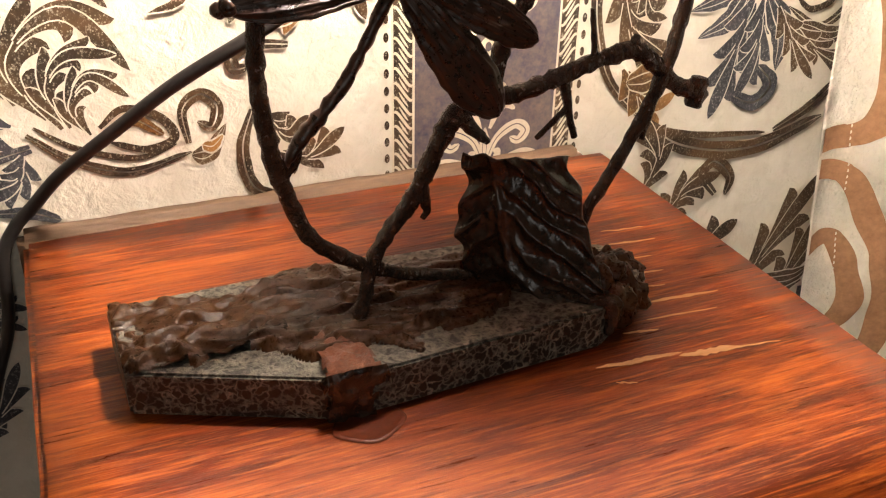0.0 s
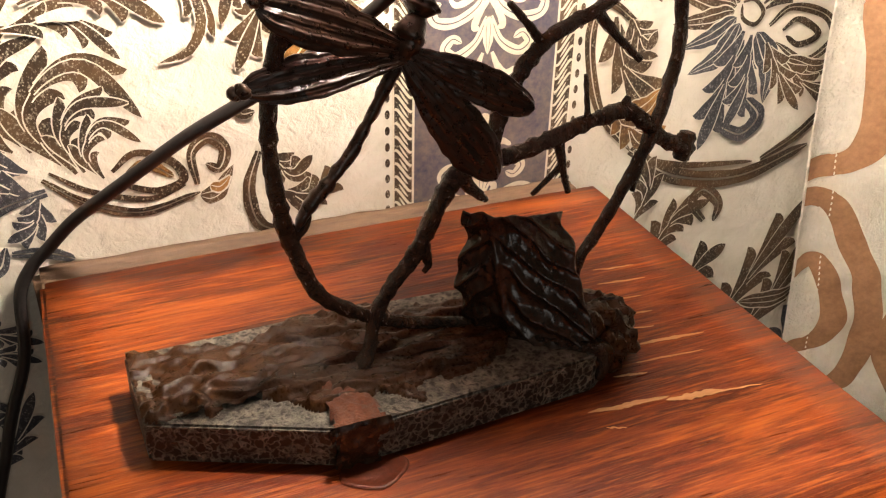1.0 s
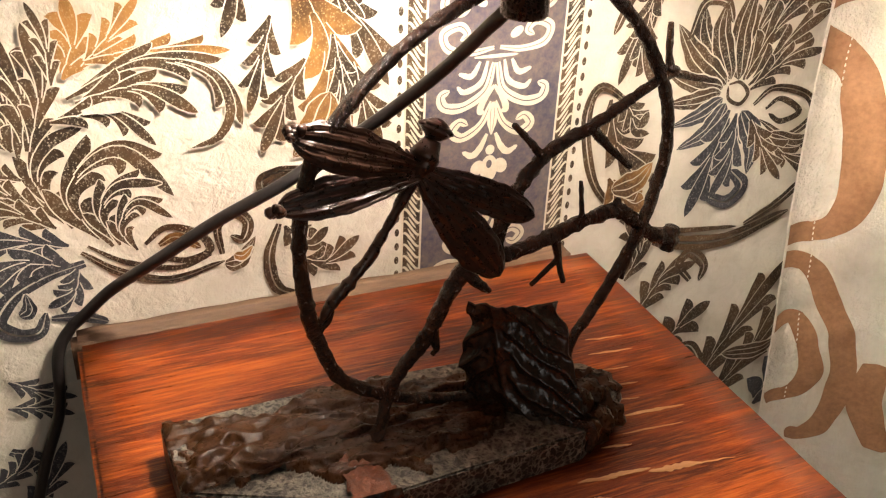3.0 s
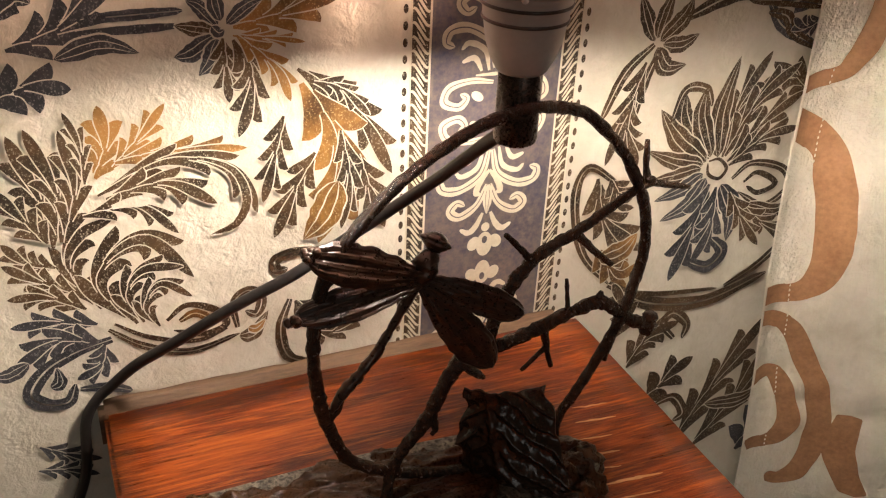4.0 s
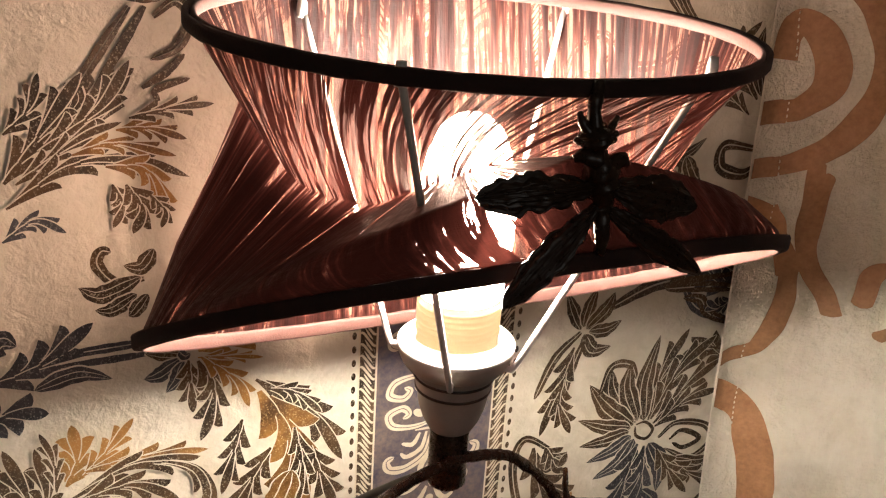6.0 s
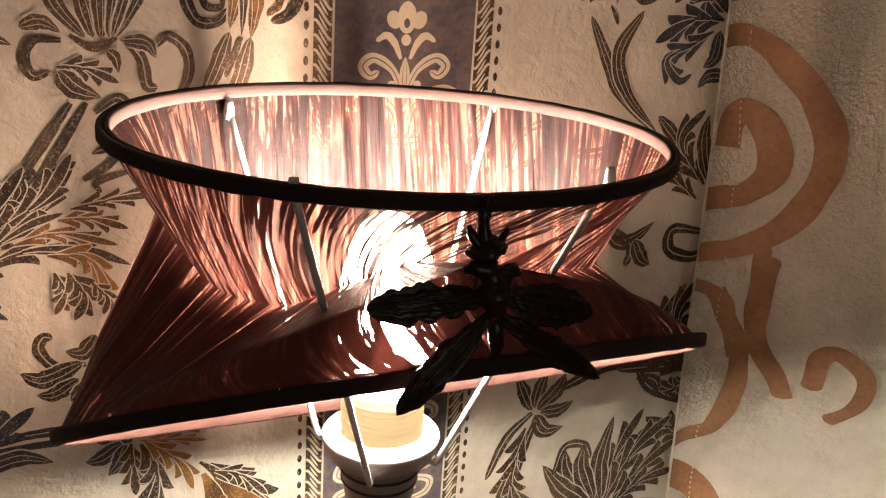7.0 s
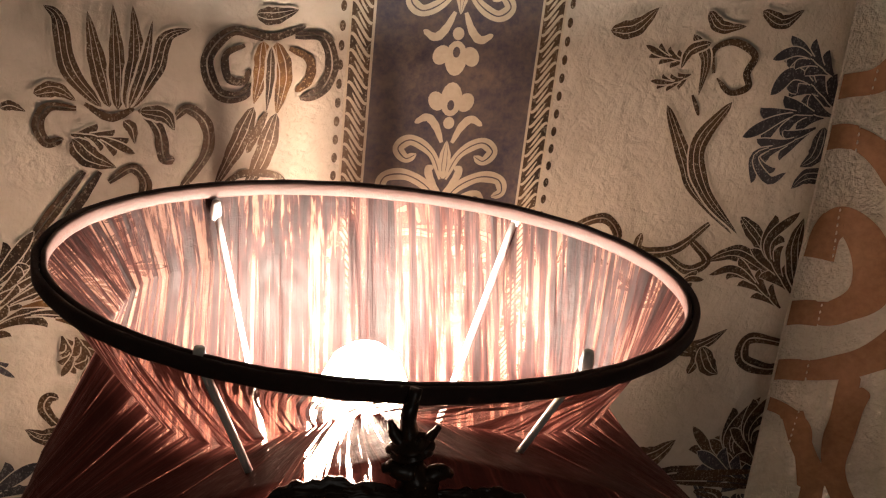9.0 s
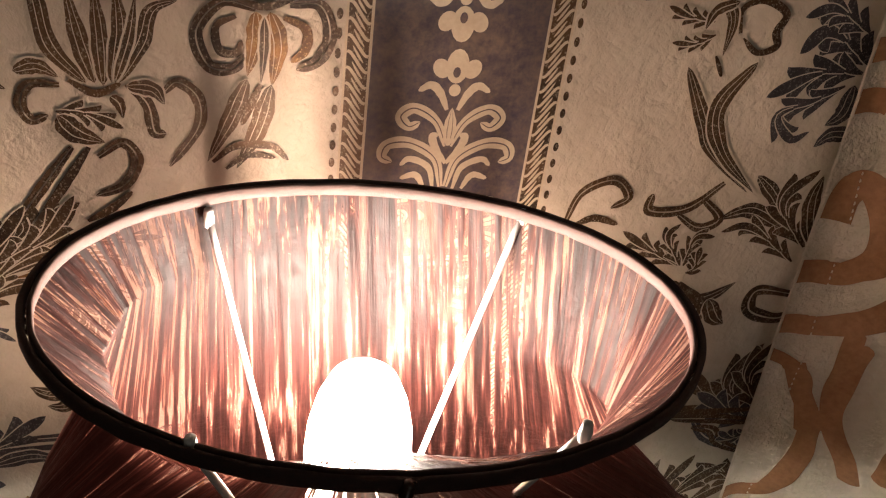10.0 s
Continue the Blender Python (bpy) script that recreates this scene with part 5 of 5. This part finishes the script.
plume(INK_GREY, 13.6, (176.3, 983.7), (156.2, 993.8), (143.3, 989.7))
ribbon(INK_BROWN, 5.5, (130.3, 912.1), (115.3, 898.9), (97.5, 897.9), (96.7, 906.7))
ribbon(INK_BROWN, 5.1, (112.1, 895.4), (123.9, 888.5), (133.1, 893.3), (121.2, 904.8))
plume(INK_BROWN, 11.0, (120.5, 866.5), (102.9, 876.5), (86.9, 887.2))
plume(INK_BROWN, 8.6, (120.5, 866.5), (110.2, 883.2), (114.7, 890.8))
plume(INK_BROWN, 8.7, (121.6, 866.5), (124.2, 882.3), (134.0, 883.4))
plume(INK_BROWN, 8.8, (123.7, 863.1), (128.1, 866.3), (128.4, 877.8))
ribbon(INK_BROWN, 4.8, (57.8, 891.5), (63.1, 907.4), (77.0, 913.6), (85.4, 905.0), (78.1, 899.5))
ribbon(INK_BROWN, 3.7, (60.9, 889.4), (71.1, 894.3), (83.3, 890.9))
petal(INK_BROWN, 8.5, (118.4, 859.0), (131.4, 846.2), (142.6, 849.2), (153.1, 857.0))
ribbon(INK_BROWN, 6.3, (122.4, 857.2), (138.9, 843.1), (136.9, 832.0))
petal(INK_BROWN, 9.5, (140.8, 847.2), (147.2, 835.8), (153.5, 831.3))
ribbon(INK_BROWN, 7.6, (188.0, 848.3), (166.5, 851.4), (165.8, 839.3), (181.9, 833.6), (191.6, 838.2))
plume(INK_BROWN, 16.8, (193.7, 762.8), (164.2, 781.4), (146.5, 801.0))
plume(INK_BROWN, 17.5, (195.9, 763.5), (168.3, 789.9), (181.5, 817.5))
plume(INK_BROWN, 16.8, (196.9, 766.7), (178.3, 797.1), (191.2, 820.7))
ribbon(INK_BROWN, 7.1, (196.8, 760.9), (170.6, 765.5), (141.6, 767.8))
ribbon(INK_BROWN, 3.9, (193.4, 771.2), (168.9, 771.4), (143.6, 772.5))
ribbon(INK_BROWN, 6.9, (198.7, 736.4), (176.8, 747.1), (169.0, 757.2), (155.9, 760.4))
plume(INK_BROWN, 18.9, (202.9, 708.5), (179.9, 724.7), (159.4, 717.7))
plume(INK_GREY, 11.3, (-227.5, 579.2), (-211.6, 568.4), (-200.3, 563.6))
plume(INK_GREY, 10.5, (-230.2, 564.9), (-215.1, 560.7), (-202.7, 554.2))
ribbon(INK_GREY, 8.2, (-232.4, 540.4), (-221.4, 530.4), (-221.5, 505.8))
plume(INK_GREY, 14.6, (-235.0, 500.6), (-220.2, 516.5), (-208.8, 539.8))
plume(INK_GREY, 12.4, (-243.0, 520.6), (-229.8, 529.7), (-223.2, 540.8))

petal(INK_BROWN, 6.9, (-80.0, 993.0), (-73.0, 993.0), (-64.0, 996.0))
ribbon(INK_BROWN, 3.0, (-83.0, 987.0), (-73.0, 985.0), (-61.0, 990.0))
ribbon(INK_BROWN, 5.1, (-77.0, 984.0), (-89.0, 986.0), (-98.0, 975.0), (-94.0, 962.0), (-85.0, 961.0), (-80.0, 967.0))
ribbon(INK_BROWN, 3.3, (-84.0, 981.0), (-91.0, 977.0), (-90.0, 968.0), (-84.0, 967.0), (-82.0, 972.0))
ribbon(INK_BROWN, 5.4, (-65.0, 986.0), (-54.0, 986.0), (-50.0, 975.0), (-54.0, 965.0), (-62.0, 961.0))
ribbon(INK_OCHRE, 3.9, (-67.0, 981.0), (-59.0, 977.0), (-59.0, 969.0), (-64.0, 964.0))
petal(INK_OCHRE, 7.2, (-77.0, 983.0), (-77.0, 972.0), (-80.0, 958.0))
petal(INK_OCHRE, 7.6, (-72.0, 983.0), (-69.0, 970.0), (-71.0, 954.0))
petal(INK_BROWN, 3.3, (-74.0, 981.0), (-74.0, 968.0), (-75.0, 955.0))
petal(INK_BROWN, 7.2, (-80.0, 957.0), (-86.0, 941.0), (-95.0, 922.0))
petal(INK_BROWN, 7.6, (-71.0, 955.0), (-76.0, 936.0), (-84.0, 919.0))
ribbon(INK_BROWN, 3.3, (-75.0, 955.0), (-78.0, 948.0), (-82.0, 938.0))
ribbon(INK_BROWN, 4.8, (-110.0, 951.0), (-105.0, 955.0), (-98.0, 949.0), (-98.0, 937.0), (-109.0, 920.0))
ribbon(INK_BROWN, 3.3, (-93.0, 922.0), (-84.0, 929.0), (-71.0, 929.0), (-64.0, 923.0))
ribbon(INK_BROWN, 2.7, (-88.0, 919.0), (-80.0, 925.0), (-69.0, 924.0))
petal(INK_BROWN, 6.6, (-137.0, 954.0), (-148.0, 968.0), (-151.0, 986.0), (-156.0, 991.0))
petal(INK_BROWN, 6.9, (-134.0, 954.0), (-138.0, 971.0), (-141.0, 990.0))
petal(INK_BROWN, 6.0, (-131.0, 953.0), (-131.0, 973.0), (-132.0, 993.0))
petal(INK_BROWN, 6.3, (-128.0, 954.0), (-124.0, 974.0), (-125.0, 993.0))
petal(INK_BROWN, 6.0, (-126.0, 954.0), (-117.0, 970.0), (-113.0, 982.0), (-104.0, 986.0))
petal(INK_BROWN, 3.6, (-127.0, 954.0), (-121.0, 972.0), (-118.0, 988.0))
ribbon(INK_BROWN, 3.3, (-143.0, 955.0), (-134.0, 950.0), (-125.0, 954.0))
petal(INK_BROWN, 6.0, (-161.0, 958.0), (-153.0, 960.0), (-146.0, 956.0))
ribbon(INK_BROWN, 4.5, (-146.0, 953.0), (-156.0, 953.0), (-160.0, 946.0), (-157.0, 939.0), (-151.0, 941.0))
plume(INK_BROWN, 9.0, (-149.0, 943.0), (-138.0, 942.0), (-125.0, 936.0))
petal(INK_BROWN, 9.0, (-148.0, 941.0), (-142.0, 934.0), (-132.0, 930.0))
ribbon(INK_BROWN, 5.1, (-123.0, 954.0), (-116.0, 946.0), (-114.0, 935.0), (-110.0, 934.0))
petal(INK_BROWN, 6.0, (-123.0, 953.0), (-114.0, 952.0), (-110.0, 946.0))
petal(INK_BROWN, 4.5, (-129.0, 949.0), (-126.0, 946.0), (-125.0, 940.0))
ribbon(INK_BROWN, 4.5, (-144.0, 928.0), (-156.0, 911.0), (-169.0, 892.0))
ribbon(INK_BROWN, 3.9, (-138.0, 928.0), (-148.0, 912.0), (-161.0, 892.0))
ribbon(INK_BROWN, 4.8, (-135.0, 924.0), (-126.0, 930.0), (-121.0, 923.0), (-126.0, 912.0), (-137.0, 907.0))
petal(INK_BROWN, 3.9, (-173.0, 952.0), (-169.0, 953.0), (-164.0, 951.0))
petal(INK_BROWN, 7.8, (65.0, 997.0), (76.0, 999.0), (85.0, 1008.0))
plume(INK_BROWN, 7.6, (104.0, 986.0), (92.0, 988.0), (82.0, 992.0))
plume(INK_BROWN, 6.6, (106.0, 981.0), (98.0, 977.0), (87.0, 977.0))
ribbon(INK_BROWN, 3.6, (116.0, 982.0), (114.0, 992.0), (123.0, 996.0), (134.0, 991.0), (132.0, 983.0), (134.0, 977.0), (126.0, 974.0), (118.0, 980.0))
petal(INK_BROWN, 5.1, (103.0, 998.0), (111.0, 988.0), (111.0, 972.0))
petal(INK_BROWN, 4.5, (112.0, 995.0), (103.0, 991.0), (100.0, 983.0))
ribbon(INK_BROWN, 2.1, (108.0, 972.0), (111.0, 967.0), (113.0, 963.0))
petal(INK_BROWN, 6.9, (97.0, 967.0), (110.0, 944.0), (119.0, 928.0), (143.0, 907.0))
petal(INK_BROWN, 8.1, (128.0, 970.0), (116.0, 949.0), (124.0, 928.0), (146.0, 907.0))
petal(INK_BROWN, 6.0, (108.0, 1008.0), (115.0, 1002.0), (127.0, 1003.0))
petal(INK_BROWN, 6.6, (133.0, 1010.0), (144.0, 1006.0), (153.0, 1012.0))

LOOKS = {PAPER: "cream paper outlines round the printed leaves", INK_BROWN: "brown printed damask leaves", INK_GREY: "slate grey printed damask leaves", INK_OCHRE: "ochre gold printed damask leaves", BAND: "slate blue printed stripe", CREAM_PRINT: "cream printed palmettes of the stripe"}
for mat, text in LOOKS.items():
    verts, faces = PRINTS[mat.name]
    me = bpy.data.meshes.new("wallpaper_print")
    me.from_pydata(verts, [], faces)
    me.materials.append(mat)
    ob = new("wallpaper_print", me)
    ob.parent = wall_north
    tagged(ob, text, kind="stuff")


# ---- the curtain ----
def curtain_edge(z):
    return float(np.interp(z, (0.2, 0.45, 0.53, 0.60, 0.66, 0.74, 0.85, 0.93, 1.02, 1.5), (0.215, 0.203, 0.195, 0.1865, 0.182, 0.1785, 0.1745, 0.1715, 0.168, 0.155)))


def curtain_y(x, z):
    d = max(x - curtain_edge(z), 0.0)
    f = max(0.0, d - 0.004)
    loose = min(1, d * 40)
    fold = 0.0055 * noise.noise(Vector((x * 34 + z * 3, 0, z * 9))) + 0.0028 * noise.noise(Vector((x * 85, 3, z * 48))) + 0.0035 * noise.noise(Vector((x * 20 - z * 26, 5, z * 16)))
    return 0.346 - min(1.05 * f * f / (f + 0.012), 0.2) + fold * loose


SWIRLS = []


def swirl(w, *pts):
    """A printed brown band on the curtain, along (x, z) millimetres."""
    line = spline(pts, 24)
    s = np.linspace(0, 1, len(line))
    wid = w * (0.85 + 0.15 * np.sin(np.pi * s)) * np.array([min(1.0, 0.1 + 1.5 * max(0.0, u) ** 0.5) for u in np.minimum(s, 1 - s) * 14])
    wid = [w if abs(p[0] / 1000 - curtain_edge(p[1] / 1000)) < 0.012 else x for p, x in zip(line, wid)]
    rows = []
    for p, (_, n), x in zip(line, sides(line), wid):
        rows.append([(p + n * x * k) / 1000 for k in [j / 14 - 0.5 for j in range(15)]])
    SWIRLS.append(rows)


def curtain():
    c = thing("curtain", (0.4, 0.3, 0.0), "cream curtain with brown swirl print hanging before the wall", "curtain")
    bm, rows = bmesh.new(), []
    zs = [0.02 + (1.5 - 0.02) * j / 220 for j in range(221)]
    for z in zs:
        e = curtain_edge(z)
        rows.append([bm.verts.new((e + d, curtain_y(e + d, z), z)) for d in [0.42 * (i / 130) ** 1.3 for i in range(131)]])
    for a, b in zip(rows, rows[1:]):
        for k in range(130):
            bm.faces.new((a[k], a[k + 1], b[k + 1], b[k]))
    cloth = part("cloth", bm, CURTAIN, c)
    mod = cloth.modifiers.new("thickness", "SOLIDIFY")
    mod.thickness, mod.offset = 0.001, 0.0
    bm = bmesh.new()
    for j in range(0, 190):
        z = 0.45 + 0.0036 * j
        x = curtain_edge(z) + 0.0135
        y = curtain_y(x, z) - 0.0011
        tube([(x, y, z, 0.00025), (x, y - 0.0003, z + 0.0009, 0.00045), (x, y, z + 0.0019, 0.00025)], 5, 2, bm=bm)
    part("hem_stitching", bm, CURTAIN, c, "row of hem stitches", kind="stuff")
    for i, rows in enumerate(SWIRLS):
        bm = bmesh.new()
        grid = [[bm.verts.new((max(p[0], curtain_edge(p[1]) + 0.0003), curtain_y(max(p[0], curtain_edge(p[1]) + 0.0003), p[1]) - 0.0012 - 0.00003 * i, p[1])) for p in r] for r in rows]
        for a, b in zip(grid, grid[1:]):
            for k in range(14):
                bm.faces.new((a[k], a[k + 1], b[k + 1], b[k]))
        part("swirl_print", bm, SWIRL, c, "brown printed swirl")
    settle(c)


swirl(13.6, (169, 704), (196, 688), (203, 670), (211, 634), (213, 608), (206, 592), (180, 584))
swirl(11.8, (185, 570), (204, 567), (217, 546), (230, 516), (236, 483), (236, 453), (230, 438), (220, 437))
swirl(10.3, (192, 519), (206, 528), (216, 509), (221, 489), (217, 471), (203, 463))
swirl(14.1, (247, 506), (248, 475), (262, 440))
swirl(13.4, (169, 708), (195, 694), (204, 674), (211, 643), (212, 625))
swirl(9.8, (186, 821), (194, 804), (203, 786), (205, 763), (200, 740), (194, 729), (166, 719))
swirl(8.3, (208, 844), (208, 813), (209, 794), (219, 773), (224, 760))
swirl(11.0, (158, 980), (182, 986), (190, 997))
swirl(11.4, (158, 957), (184, 960), (202, 944), (214, 921), (219, 894), (213, 867), (201, 852), (186, 844), (160, 840))
swirl(13.2, (180, 902), (181, 915), (187, 922), (194, 917), (199, 904), (200, 890), (195, 880), (187, 875), (159, 871))
swirl(7.3, (160, 827), (188, 818), (195, 802), (201, 779))
swirl(7.9, (203, 850), (204, 827), (206, 804), (211, 783))
swirl(8.3, (231, 770), (232, 789), (238, 795), (249, 784), (249, 763), (239, 753))
curtain()
